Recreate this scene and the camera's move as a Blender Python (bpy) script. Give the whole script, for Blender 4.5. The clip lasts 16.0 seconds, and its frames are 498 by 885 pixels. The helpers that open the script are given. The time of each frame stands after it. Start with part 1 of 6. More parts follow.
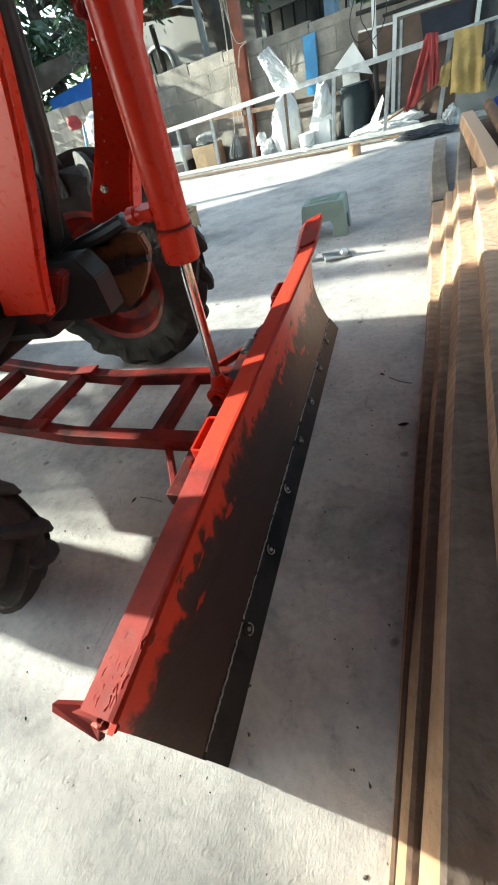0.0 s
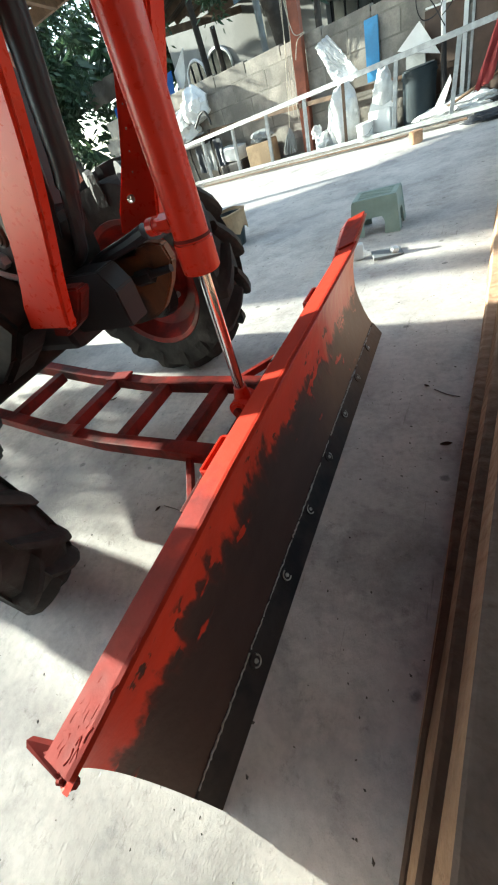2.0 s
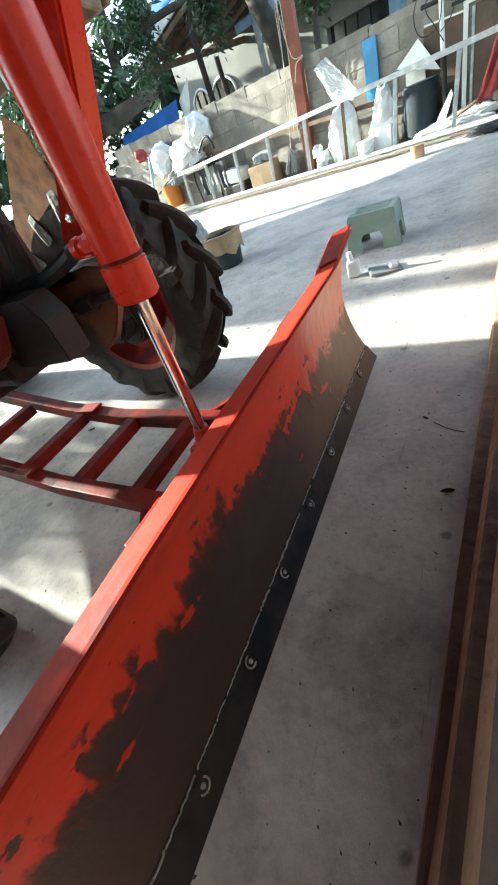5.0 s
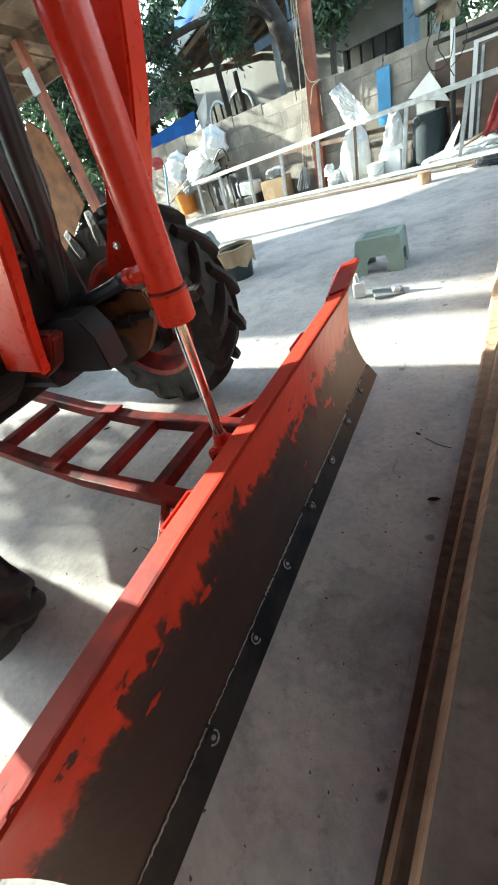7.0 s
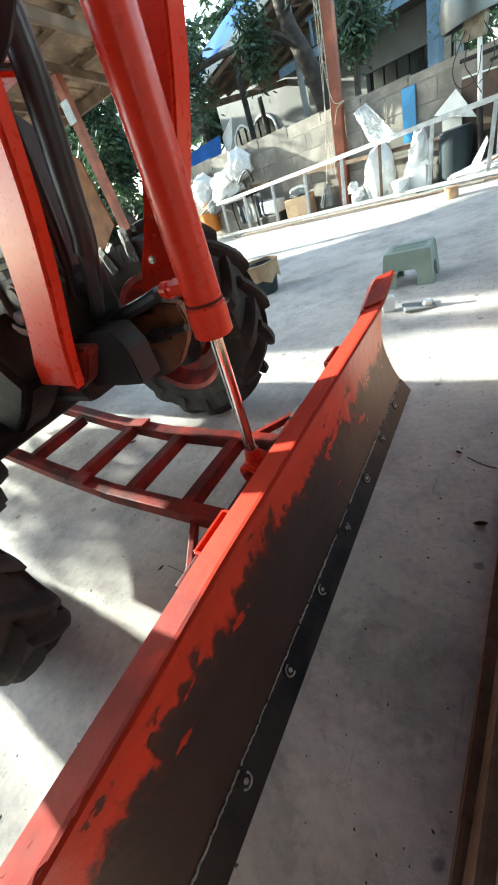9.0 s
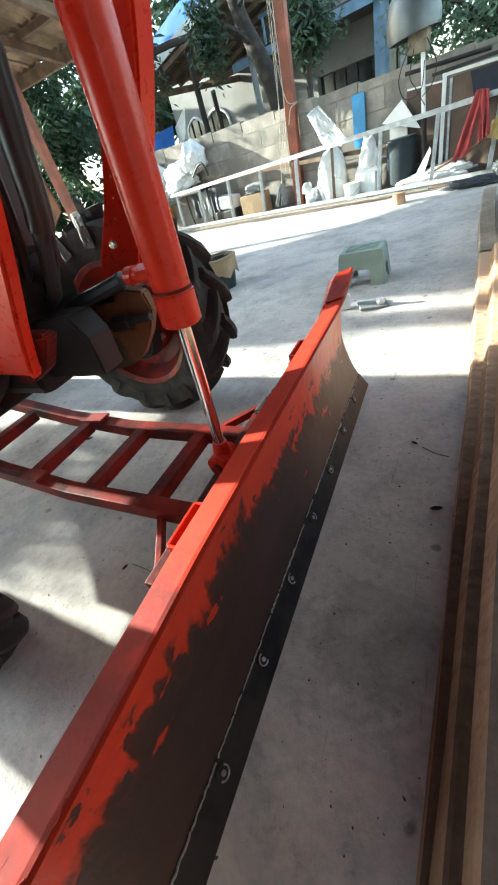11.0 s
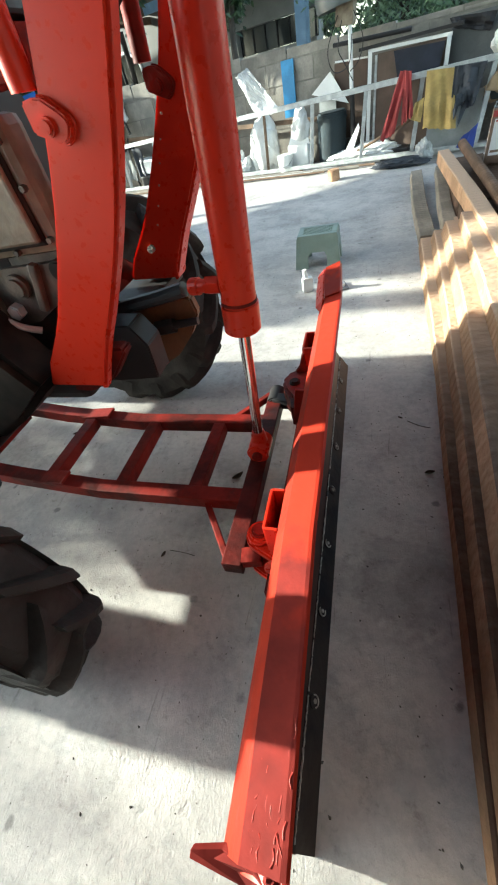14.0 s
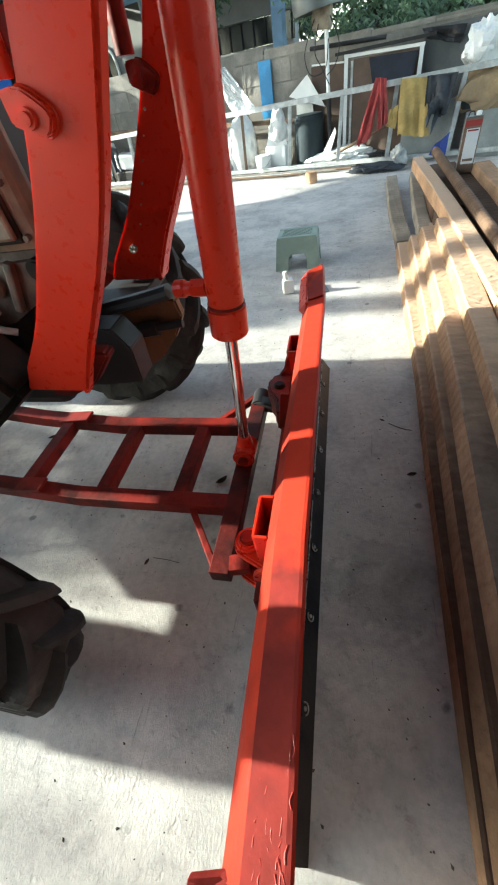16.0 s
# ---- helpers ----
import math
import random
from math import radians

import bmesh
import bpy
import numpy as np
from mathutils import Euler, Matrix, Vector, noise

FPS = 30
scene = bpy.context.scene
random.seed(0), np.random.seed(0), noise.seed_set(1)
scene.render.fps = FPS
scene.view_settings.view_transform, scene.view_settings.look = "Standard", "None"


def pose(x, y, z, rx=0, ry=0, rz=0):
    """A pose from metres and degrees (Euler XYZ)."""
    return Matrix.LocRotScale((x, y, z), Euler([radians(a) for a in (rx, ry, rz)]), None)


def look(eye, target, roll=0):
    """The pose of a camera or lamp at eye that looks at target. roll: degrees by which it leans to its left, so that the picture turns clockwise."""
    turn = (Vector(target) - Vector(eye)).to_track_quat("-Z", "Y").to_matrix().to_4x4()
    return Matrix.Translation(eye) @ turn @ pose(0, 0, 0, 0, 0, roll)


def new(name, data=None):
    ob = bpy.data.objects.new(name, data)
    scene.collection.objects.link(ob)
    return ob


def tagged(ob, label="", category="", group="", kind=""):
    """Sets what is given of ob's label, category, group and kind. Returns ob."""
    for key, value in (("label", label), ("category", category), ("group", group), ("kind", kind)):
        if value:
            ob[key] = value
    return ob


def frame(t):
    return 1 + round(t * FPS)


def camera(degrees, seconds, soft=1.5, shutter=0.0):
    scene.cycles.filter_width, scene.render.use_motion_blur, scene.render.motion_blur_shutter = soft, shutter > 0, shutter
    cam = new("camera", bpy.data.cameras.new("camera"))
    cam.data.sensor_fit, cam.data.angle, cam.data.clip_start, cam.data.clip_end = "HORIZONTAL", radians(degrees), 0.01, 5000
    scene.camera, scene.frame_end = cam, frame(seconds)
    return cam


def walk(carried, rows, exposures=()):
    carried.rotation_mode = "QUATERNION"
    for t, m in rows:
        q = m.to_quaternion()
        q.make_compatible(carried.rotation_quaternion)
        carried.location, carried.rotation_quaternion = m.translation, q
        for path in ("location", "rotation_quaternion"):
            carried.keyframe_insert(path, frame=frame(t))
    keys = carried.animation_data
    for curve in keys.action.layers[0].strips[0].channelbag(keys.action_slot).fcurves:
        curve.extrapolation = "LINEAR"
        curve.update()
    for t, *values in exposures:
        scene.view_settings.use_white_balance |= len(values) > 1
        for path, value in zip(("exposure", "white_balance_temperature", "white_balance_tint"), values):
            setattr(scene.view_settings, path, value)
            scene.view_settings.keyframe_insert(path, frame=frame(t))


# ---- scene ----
cam = camera(68.4, 16.0, soft=2.1)
PATH = [
    (0, (0.271, -0.549, 0.807), (-0.467, 0.708, -0.563), -19.1),
    (0.5, (0.293, -0.507, 0.783), (-0.507, 0.699, -0.598), -18.9),
    (1, (0.275, -0.509, 0.829), (-0.464, 0.71, -0.574), -11.2),
    (1.5, (0.279, -0.485, 0.763), (-0.618, 0.635, -0.63), -20.0),
    (2, (0.309, -0.468, 0.792), (-0.663, 0.69, -0.518), -23.4),
    (2.5, (0.298, -0.398, 0.774), (-0.644, 0.788, -0.533), -19.9),
    (3, (0.289, -0.335, 0.685), (-0.734, 0.786, -0.618), -24.6),
    (3.5, (0.34, -0.305, 0.664), (-0.721, 0.774, -0.643), -29.7),
    (4, (0.329, -0.285, 0.69), (-0.7, 0.848, -0.598), -26.2),
    (6.3, (0.341, -0.34, 0.77), (-0.698, 0.859, -0.449), -24.1),
    (6.5, (0.345, -0.35, 0.786), (-0.658, 0.849, -0.461), -22.0),
    (7, (0.354, -0.374, 0.8), (-0.67, 0.84, -0.415), -21.2),
    (7.5, (0.344, -0.378, 0.795), (-0.717, 0.864, -0.359), -21.2),
    (8, (0.328, -0.37, 0.789), (-0.759, 0.85, -0.364), -21.6),
    (8.2, (0.324, -0.365, 0.79), (-0.791, 0.847, -0.346), -22.2),
    (10.3, (0.289, -0.365, 0.801), (-0.799, 0.866, -0.339), -20.6),
    (10.5, (0.292, -0.37, 0.794), (-0.775, 0.859, -0.368), -20.1),
    (11, (0.284, -0.381, 0.791), (-0.63, 0.928, -0.413), -18.2),
    (11.5, (0.243, -0.446, 0.893), (-0.527, 0.91, -0.358), -15.3),
    (12, (0.176, -0.477, 0.98), (-0.485, 0.874, -0.338), -12.0),
    (12.5, (0.071, -0.434, 0.945), (-0.521, 0.929, -0.395), -12.0),
    (13, (0.065, -0.451, 0.958), (-0.499, 0.993, -0.305), -12.8),
    (13.5, (0.087, -0.48, 0.945), (-0.487, 0.877, -0.407), -14.9),
    (14, (0.082, -0.497, 0.938), (-0.488, 0.823, -0.452), -15.0),
    (14.5, (0.059, -0.506, 0.946), (-0.509, 0.825, -0.434), -14.2),
    (15, (0.062, -0.509, 0.947), (-0.465, 0.839, -0.433), -13.6),
    (15.5, (0.062, -0.496, 0.941), (-0.437, 0.842, -0.459), -13.4),
    (16, (0.06, -0.483, 0.941), (-0.396, 0.859, -0.47), -12.2),
]
walk(cam, [(t, look(eye, target, roll)) for t, eye, target, roll in PATH], exposures=[(0, 2.35, 6040, -5), (2, 2.39, 6040, -5), (3.5, 2.62, 6040, -5), (11, 2.59, 6040, -5), (13, 2.44, 6040, -5), (16, 2.35, 6040, -5)])

# ---- light ----
SUN_UP = 17.0
world = bpy.data.worlds.new("sky")
scene.world = world
world.use_nodes = True
wn = world.node_tree
sky = wn.nodes.new("ShaderNodeTexSky")
sky.sky_type, sky.sun_disc = "NISHITA", False
sky.sun_elevation, sky.sun_rotation = radians(SUN_UP), radians(-90)
haze = wn.nodes.new("ShaderNodeHueSaturation")  # milky tropical sky
haze.inputs["Saturation"].default_value = 0.66
wn.links.new(sky.outputs["Color"], haze.inputs["Color"])
wn.links.new(haze.outputs["Color"], wn.nodes["Background"].inputs["Color"])
wn.nodes["Background"].inputs["Strength"].default_value = 0.148
sun = new("sun", bpy.data.lights.new("sun", "SUN"))
sun.data.energy, sun.data.angle, sun.data.color = 4.4, radians(0.7), (1.0, 0.935, 0.82)
sun.matrix_world = look((-10, 0, 10 * math.tan(radians(SUN_UP))), (0, 0, 0))

# ---- small builders; the plan is drawn in units of U metres ----
U = 0.74


def mat(name, col, rough=0.6, metal=0.0, var=0.25, scale=6.0, fine=60.0, bump=0.15, col2=None, edge=(0.45, 0.65), spec=0.5):
    """A painted or raw surface: two tones mixed by coarse and fine noise, with relief."""
    m = bpy.data.materials.new(name)
    m.use_nodes = True
    n, l = m.node_tree.nodes, m.node_tree.links
    b = n["Principled BSDF"]
    co = n.new("ShaderNodeTexCoord")
    a = n.new("ShaderNodeTexNoise")
    a.inputs["Scale"].default_value, a.inputs["Detail"].default_value = scale, 6
    f = n.new("ShaderNodeTexNoise")
    f.inputs["Scale"].default_value, f.inputs["Detail"].default_value = fine, 4
    for t in (a, f):
        l.new(co.outputs["Object"], t.inputs["Vector"])
    r = n.new("ShaderNodeValToRGB")
    c2 = col2 or tuple(c * (1 - var) for c in col)
    r.color_ramp.elements[0].position, r.color_ramp.elements[1].position = edge
    r.color_ramp.elements[0].color, r.color_ramp.elements[1].color = (*c2, 1), (*col, 1)
    l.new(a.outputs["Fac"], r.inputs["Fac"])
    x = n.new("ShaderNodeMix")
    x.data_type, x.blend_type = "RGBA", "MULTIPLY"
    x.inputs["Factor"].default_value = var
    l.new(r.outputs["Color"], x.inputs["A"])
    l.new(f.outputs["Fac"], x.inputs["B"])
    l.new(x.outputs["Result"], b.inputs["Base Color"])
    rr = n.new("ShaderNodeMapRange")
    rr.inputs["To Min"].default_value, rr.inputs["To Max"].default_value = max(0.03, rough - 0.12), min(1, rough + 0.12)
    l.new(f.outputs["Fac"], rr.inputs["Value"])
    l.new(rr.outputs["Result"], b.inputs["Roughness"])
    b.inputs["Metallic"].default_value = metal
    b.inputs["Specular IOR Level"].default_value = spec
    if bump:
        add = n.new("ShaderNodeMath")
        add.operation = "ADD"
        l.new(a.outputs["Fac"], add.inputs[0])
        l.new(f.outputs["Fac"], add.inputs[1])
        bp = n.new("ShaderNodeBump")
        bp.inputs["Strength"].default_value, bp.inputs["Distance"].default_value = bump, 0.01
        l.new(add.outputs[0], bp.inputs["Height"])
        l.new(bp.outputs["Normal"], b.inputs["Normal"])
    return m


RED = mat("red_paint", (0.60, 0.030, 0.010), 0.30, var=0.08, scale=2.2, fine=70, bump=0.006, col2=(0.54, 0.025, 0.010), edge=(0.3, 0.7), spec=0.3)
RED_BLADE = mat("red_brushed_paint", (0.38, 0.030, 0.013), 0.66, var=0.4, scale=7, fine=40, bump=0.10, col2=(0.27, 0.022, 0.011), edge=(0.40, 0.55), spec=0.07)
RED_RIM = mat("red_rim_paint", (0.42, 0.022, 0.012), 0.45, var=0.35, scale=10, fine=70, bump=0.05, col2=(0.14, 0.014, 0.010), spec=0.2)
# Dark red with grime; shade under the tractor also put into the colour.
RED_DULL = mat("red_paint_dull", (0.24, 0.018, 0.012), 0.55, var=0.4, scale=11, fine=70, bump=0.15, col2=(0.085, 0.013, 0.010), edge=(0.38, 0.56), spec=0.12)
# Blacks and rubber below are lifted: veiling haze put into their base colours.
BLACK = mat("black_steel", (0.031, 0.028, 0.029), 0.5, var=0.3, bump=0, spec=0.2)
RUBBER = mat("tyre_rubber", (0.030, 0.027, 0.026), 0.78, var=0.4, scale=10, bump=0.3, col2=(0.074, 0.067, 0.062), edge=(0.28, 0.55), spec=0.2)
HOSE = mat("hose_rubber", (0.031, 0.031, 0.035), 0.36, var=0.3, bump=0.05, spec=0.4)
CHROME = mat("chrome", (0.78, 0.78, 0.79), 0.14, 1.0, var=0.05, bump=0)
RUST = mat("oily_rusty_iron", (0.19, 0.075, 0.03), 0.6, var=0.5, scale=9, col2=(0.035, 0.024, 0.018), edge=(0.42, 0.56), spec=0.3)
BEIGE = mat("engine_beige", (0.26, 0.205, 0.14), 0.45, var=0.5, scale=14, col2=(0.13, 0.09, 0.055), edge=(0.35, 0.6))
RUST_SHEET = mat("rust_brown_sheet", (0.27, 0.115, 0.05), 0.75, var=0.5, scale=5, fine=50, bump=0.2, col2=(0.13, 0.055, 0.028), edge=(0.35, 0.62), spec=0.2)
LENS = mat("ribbed_lamp_glass", (0.62, 0.68, 0.70), 0.12, var=0.1, bump=0)
CASTING = mat("dark_brown_casting", (0.040, 0.026, 0.020), 0.6, var=0.5, scale=10, col2=(0.010, 0.007, 0.006), bump=0, spec=0.12)
SOOT = mat("sooty_iron", (0.036, 0.025, 0.020), 0.6, var=0.5, scale=12, col2=(0.010, 0.008, 0.007), bump=0, spec=0.12)
DEEP_RED = mat("deep_red_paint", (0.13, 0.015, 0.011), 0.5, var=0.5, scale=9, fine=70, bump=0.15, col2=(0.035, 0.010, 0.009), edge=(0.40, 0.58), spec=0.15)
BLOCK = mat("concrete_block", (0.335, 0.305, 0.265), 0.9, var=0.4, scale=5, fine=60, bump=0.5, col2=(0.22, 0.20, 0.175))
MORTAR = mat("mortar", (0.24, 0.22, 0.19), 0.95, var=0.3, scale=9)
GALV = mat("galvanised_steel", (0.54, 0.55, 0.55), 0.5, 0.15, var=0.3, scale=14, bump=0.05)
PLASTIC = mat("green_plastic", (0.25, 0.32, 0.28), 0.45, var=0.2, bump=0.03)
WHITE = mat("white_plastic", (0.78, 0.78, 0.77), 0.4, var=0.12, bump=0.05)
FILM = mat("clear_film", (0.68, 0.69, 0.70), 0.22, var=0.1, scale=12, bump=0.1)
FILM.node_tree.nodes["Principled BSDF"].inputs["Alpha"].default_value = 0.62
BAG = mat("bag_plastic", (0.70, 0.70, 0.69), 0.3, var=0.15, scale=12, bump=0.2)
DIRT = mat("dirt_ground", (0.24, 0.19, 0.13), 0.95, var=0.4, scale=1.0, fine=20, bump=0.5)
LEAF = mat("leaf_green", (0.085, 0.13, 0.058), 0.35, var=0.5, scale=1.5, fine=9, bump=0, col2=(0.045, 0.08, 0.045))
# Paler copy of LEAF: sunlight and haze on far bushes put into colour.
LEAF_SUNLIT = mat("sunlit_leaf_green", (0.27, 0.36, 0.20), 0.4, var=0.5, scale=1.5, fine=9, bump=0, col2=(0.12, 0.19, 0.10))


def let_light_through(m, share):
    """Leaves glow when the sun is behind them."""
    n, l = m.node_tree.nodes, m.node_tree.links
    b, out = n["Principled BSDF"], n["Material Output"]
    tr, mx = n.new("ShaderNodeBsdfTranslucent"), n.new("ShaderNodeMixShader")
    l.new(b.inputs["Base Color"].links[0].from_socket, tr.inputs["Color"])
    mx.inputs["Fac"].default_value = share
    l.new(b.outputs["BSDF"], mx.inputs[1]), l.new(tr.outputs["BSDF"], mx.inputs[2])
    l.new(mx.outputs["Shader"], out.inputs["Surface"])


let_light_through(LEAF, 0.35), let_light_through(LEAF_SUNLIT, 0.45)

BARK = mat("bark", (0.085, 0.068, 0.055), 0.95, var=0.5, scale=7, bump=0.6)
PLASTER = mat("plaster_wall", (0.27, 0.262, 0.245), 0.85, var=0.25, scale=1.5)
CEILING = mat("grey_roof_sheet", (0.19, 0.18, 0.165), 0.7, var=0.3, scale=2)
DARKROOF = mat("dark_ceiling_board", (0.07, 0.07, 0.075), 0.8, var=0.3, scale=2)
BLUE = mat("blue_paint", (0.045, 0.27, 0.55), 0.45, var=0.25)
TARP = mat("blue_tarp", (0.015, 0.13, 0.50), 0.75, var=0.3, scale=4)
PILLAR = mat("pale_blue_paint", (0.24, 0.36, 0.50), 0.7, var=0.2)
SHEET = mat("roof_sheet", (0.19, 0.16, 0.13), 0.8, 0.0, var=0.5, scale=3, col2=(0.09, 0.07, 0.055))
BROWN = mat("weathered_timber", (0.22, 0.14, 0.09), 0.85, var=0.4, scale=6)
OXIDE = mat("red_oxide_paint", (0.36, 0.10, 0.05), 0.6, var=0.4, scale=5)
CARD = mat("cardboard", (0.42, 0.29, 0.17), 0.85, var=0.3, scale=6)
DARKCLOTH = mat("dark_cloth", (0.055, 0.06, 0.075), 0.9, var=0.4, scale=9)
NAVY = mat("navy_cloth", (0.015, 0.02, 0.04), 0.85, var=0.4, scale=9)
YELLOW = mat("yellow_cloth", (0.50, 0.35, 0.12), 0.85, var=0.35, scale=7)
REDCLOTH = mat("red_cloth", (0.36, 0.045, 0.045), 0.85, var=0.3, scale=7)
BLUECLOTH = mat("blue_cloth", (0.02, 0.05, 0.30), 0.8, var=0.3, scale=9)
ORANGE = mat("orange_plastic", (0.75, 0.25, 0.03), 0.4, var=0.2)
DKGREEN = mat("dark_green_plastic", (0.014, 0.026, 0.028), 0.45, var=0.3)
GREYPLY = mat("grey_board", (0.30, 0.31, 0.31), 0.8, var=0.3, scale=3)
DARKSHEET = mat("dull_dark_steel_sheet", (0.13, 0.135, 0.14), 0.6, var=0.35, scale=3)
MESH = mat("dusty_brown_mesh", (0.15, 0.10, 0.075), 0.85, var=0.35, scale=4)
DRUM = mat("dark_blue_plastic", (0.022, 0.036, 0.045), 0.85, var=0.3)
SILVER = mat("dull_aluminium", (0.14, 0.15, 0.155), 0.4, 0.3, var=0.25, scale=4, bump=0.05)
CUTTER = mat("worn_black_steel", (0.013, 0.012, 0.016), 0.6, 0.0, var=0.5, scale=12, col2=(0.034, 0.028, 0.028), spec=0.2)
WELD = mat("bright_weld", (0.60, 0.57, 0.54), 0.5, 0.2, var=0.6, scale=60, fine=200, bump=0.6, col2=(0.34, 0.31, 0.28))
GLASS = mat("dark_glass", (0.03, 0.035, 0.035), 0.12, var=0.3, bump=0)
TIN = mat("brown_tin", (0.22, 0.15, 0.11), 0.4, 0.2, var=0.3)
TANSHEET = mat("tan_roof_sheet", (0.36, 0.25, 0.15), 0.75, var=0.4, scale=4, col2=(0.20, 0.13, 0.08))
ROPE = mat("pale_rope", (0.52, 0.47, 0.38), 0.9, var=0.3, scale=30)
PAPER = mat("printed_label", (0.62, 0.64, 0.68), 0.6, var=0.15)


def timber_material(name, tone):
    """Sawn timber: long grain along y, saw marks across, brown stains."""
    m = mat(name, tone, 0.85, var=0.3, scale=5, fine=80, bump=0.2, col2=tuple(0.66 * c for c in tone), spec=0.15)
    n, l = m.node_tree.nodes, m.node_tree.links
    co, b = n["Texture Coordinate"], n["Principled BSDF"]
    mp = n.new("ShaderNodeMapping")
    mp.inputs["Scale"].default_value = (60, 3.0, 60)
    g = n.new("ShaderNodeTexNoise")
    g.inputs["Scale"].default_value, g.inputs["Detail"].default_value = 1.0, 5
    l.new(co.outputs["Object"], mp.inputs["Vector"]), l.new(mp.outputs["Vector"], g.inputs["Vector"])
    w = n.new("ShaderNodeTexWave")
    w.bands_direction = "Y"
    w.inputs["Scale"].default_value, w.inputs["Distortion"].default_value, w.inputs["Detail"].default_value = 7, 6, 4
    w.inputs["Detail Scale"].default_value = 2.5
    l.new(co.outputs["Object"], w.inputs["Vector"])
    old = b.inputs["Base Color"].links[0].from_socket
    x = n.new("ShaderNodeMix")
    x.data_type, x.blend_type = "RGBA", "MULTIPLY"
    x.inputs["Factor"].default_value = 0.4
    r = n.new("ShaderNodeMapRange")
    r.inputs["To Min"].default_value, r.inputs["To Max"].default_value = 0.35, 1.3
    l.new(g.outputs["Fac"], r.inputs["Value"])
    l.new(old, x.inputs["A"]), l.new(r.outputs["Result"], x.inputs["B"])
    oi = n.new("ShaderNodeObjectInfo")
    hv = n.new("ShaderNodeHueSaturation")
    rv = n.new("ShaderNodeMapRange")
    rv.inputs["To Min"].default_value, rv.inputs["To Max"].default_value = 0.72, 1.2
    l.new(oi.outputs["Random"], rv.inputs["Value"]), l.new(rv.outputs["Result"], hv.inputs["Value"])
    l.new(x.outputs["Result"], hv.inputs["Color"]), l.new(hv.outputs["Color"], b.inputs["Base Color"])
    bp = n.new("ShaderNodeBump")
    bp.inputs["Strength"].default_value, bp.inputs["Distance"].default_value = 0.6, 0.005
    l.new(w.outputs["Fac"], bp.inputs["Height"])
    l.new(b.inputs["Normal"].links[0].from_socket, bp.inputs["Normal"])
    l.new(bp.outputs["Normal"], b.inputs["Normal"])
    return m


def concrete_material():
    """Trowelled concrete: cloudy tone, damp and oil stains, pits, drag marks."""
    m = bpy.data.materials.new("concrete_floor")
    m.use_nodes = True
    n, l = m.node_tree.nodes, m.node_tree.links
    b = n["Principled BSDF"]
    co = n.new("ShaderNodeTexCoord")

    def noise_of(scale, detail, stretch=(1, 1, 1), rough=0.55):
        mp = n.new("ShaderNodeMapping")
        mp.inputs["Scale"].default_value = stretch
        t = n.new("ShaderNodeTexNoise")
        t.inputs["Scale"].default_value, t.inputs["Detail"].default_value, t.inputs["Roughness"].default_value = scale, detail, rough
        l.new(co.outputs["Object"], mp.inputs["Vector"]), l.new(mp.outputs["Vector"], t.inputs["Vector"])
        return t.outputs["Fac"]

    def ramp(src, p0, p1, c0, c1):
        r = n.new("ShaderNodeValToRGB")
        r.color_ramp.elements[0].position, r.color_ramp.elements[1].position = p0, p1
        r.color_ramp.elements[0].color, r.color_ramp.elements[1].color = (*c0, 1), (*c1, 1)
        l.new(src, r.inputs["Fac"])
        return r.outputs["Color"]

    def times(a, c, fac=1.0):
        x = n.new("ShaderNodeMix")
        x.data_type, x.blend_type = "RGBA", "MULTIPLY"
        x.inputs["Factor"].default_value = fac
        l.new(a, x.inputs["A"]), l.new(c, x.inputs["B"])
        return x.outputs["Result"]

    cloud = ramp(noise_of(2.0, 7), 0.32, 0.70, (0.44, 0.406, 0.382), (0.585, 0.541, 0.510))
    grain = ramp(noise_of(55, 5), 0.3, 0.6, (0.8, 0.8, 0.8), (1, 1, 1))
    stain = times(ramp(noise_of(3.3, 6, rough=0.7), 0.50, 0.70, (1, 1, 1), (0.55, 0.54, 0.54)), ramp(noise_of(22, 7, rough=0.8), 0.56, 0.68, (1, 1, 1), (0.55, 0.54, 0.54)))
    col = times(times(cloud, grain, 0.7), stain, 0.72)
    blotch = times(ramp(noise_of(6.0, 7, rough=0.72), 0.50, 0.60, (1, 1, 1), (0.66, 0.68, 0.70)), ramp(noise_of(1.1, 3), 0.40, 0.62, (0.80, 0.81, 0.82), (1, 1, 1)))
    col = times(col, blotch, 0.42)
    tide = ramp(noise_of(2.6, 5, rough=0.6), 0.515, 0.54, (1, 1, 1), (0.80, 0.79, 0.81))
    damp = ramp(noise_of(9.0, 6, (1, 1.4, 1), 0.7), 0.58, 0.66, (1, 1, 1), (0.62, 0.66, 0.70))
    col = times(times(col, tide, 0.5), damp, 0.45)
    vo = n.new("ShaderNodeTexVoronoi")
    vo.inputs["Scale"].default_value = 6.5
    l.new(co.outputs["Object"], vo.inputs["Vector"])
    wob = n.new("ShaderNodeMath")
    wob.operation = "MULTIPLY_ADD"
    wob.inputs[1].default_value, wob.inputs[2].default_value = 0.16, -0.07
    l.new(noise_of(40, 3), wob.inputs[0])
    vd = n.new("ShaderNodeMath")
    l.new(vo.outputs["Distance"], vd.inputs[0]), l.new(wob.outputs[0], vd.inputs[1])
    spots = ramp(vd.outputs[0], 0.06, 0.10, (0.42, 0.42, 0.43), (1, 1, 1))
    col = times(col, spots, 0.9)
    scratch = ramp(noise_of(1.0, 5, (70, 3.5, 1), 0.65), 0.64, 0.70, (1, 1, 1), (0.62, 0.61, 0.6))
    col = times(col, scratch, 0.8)
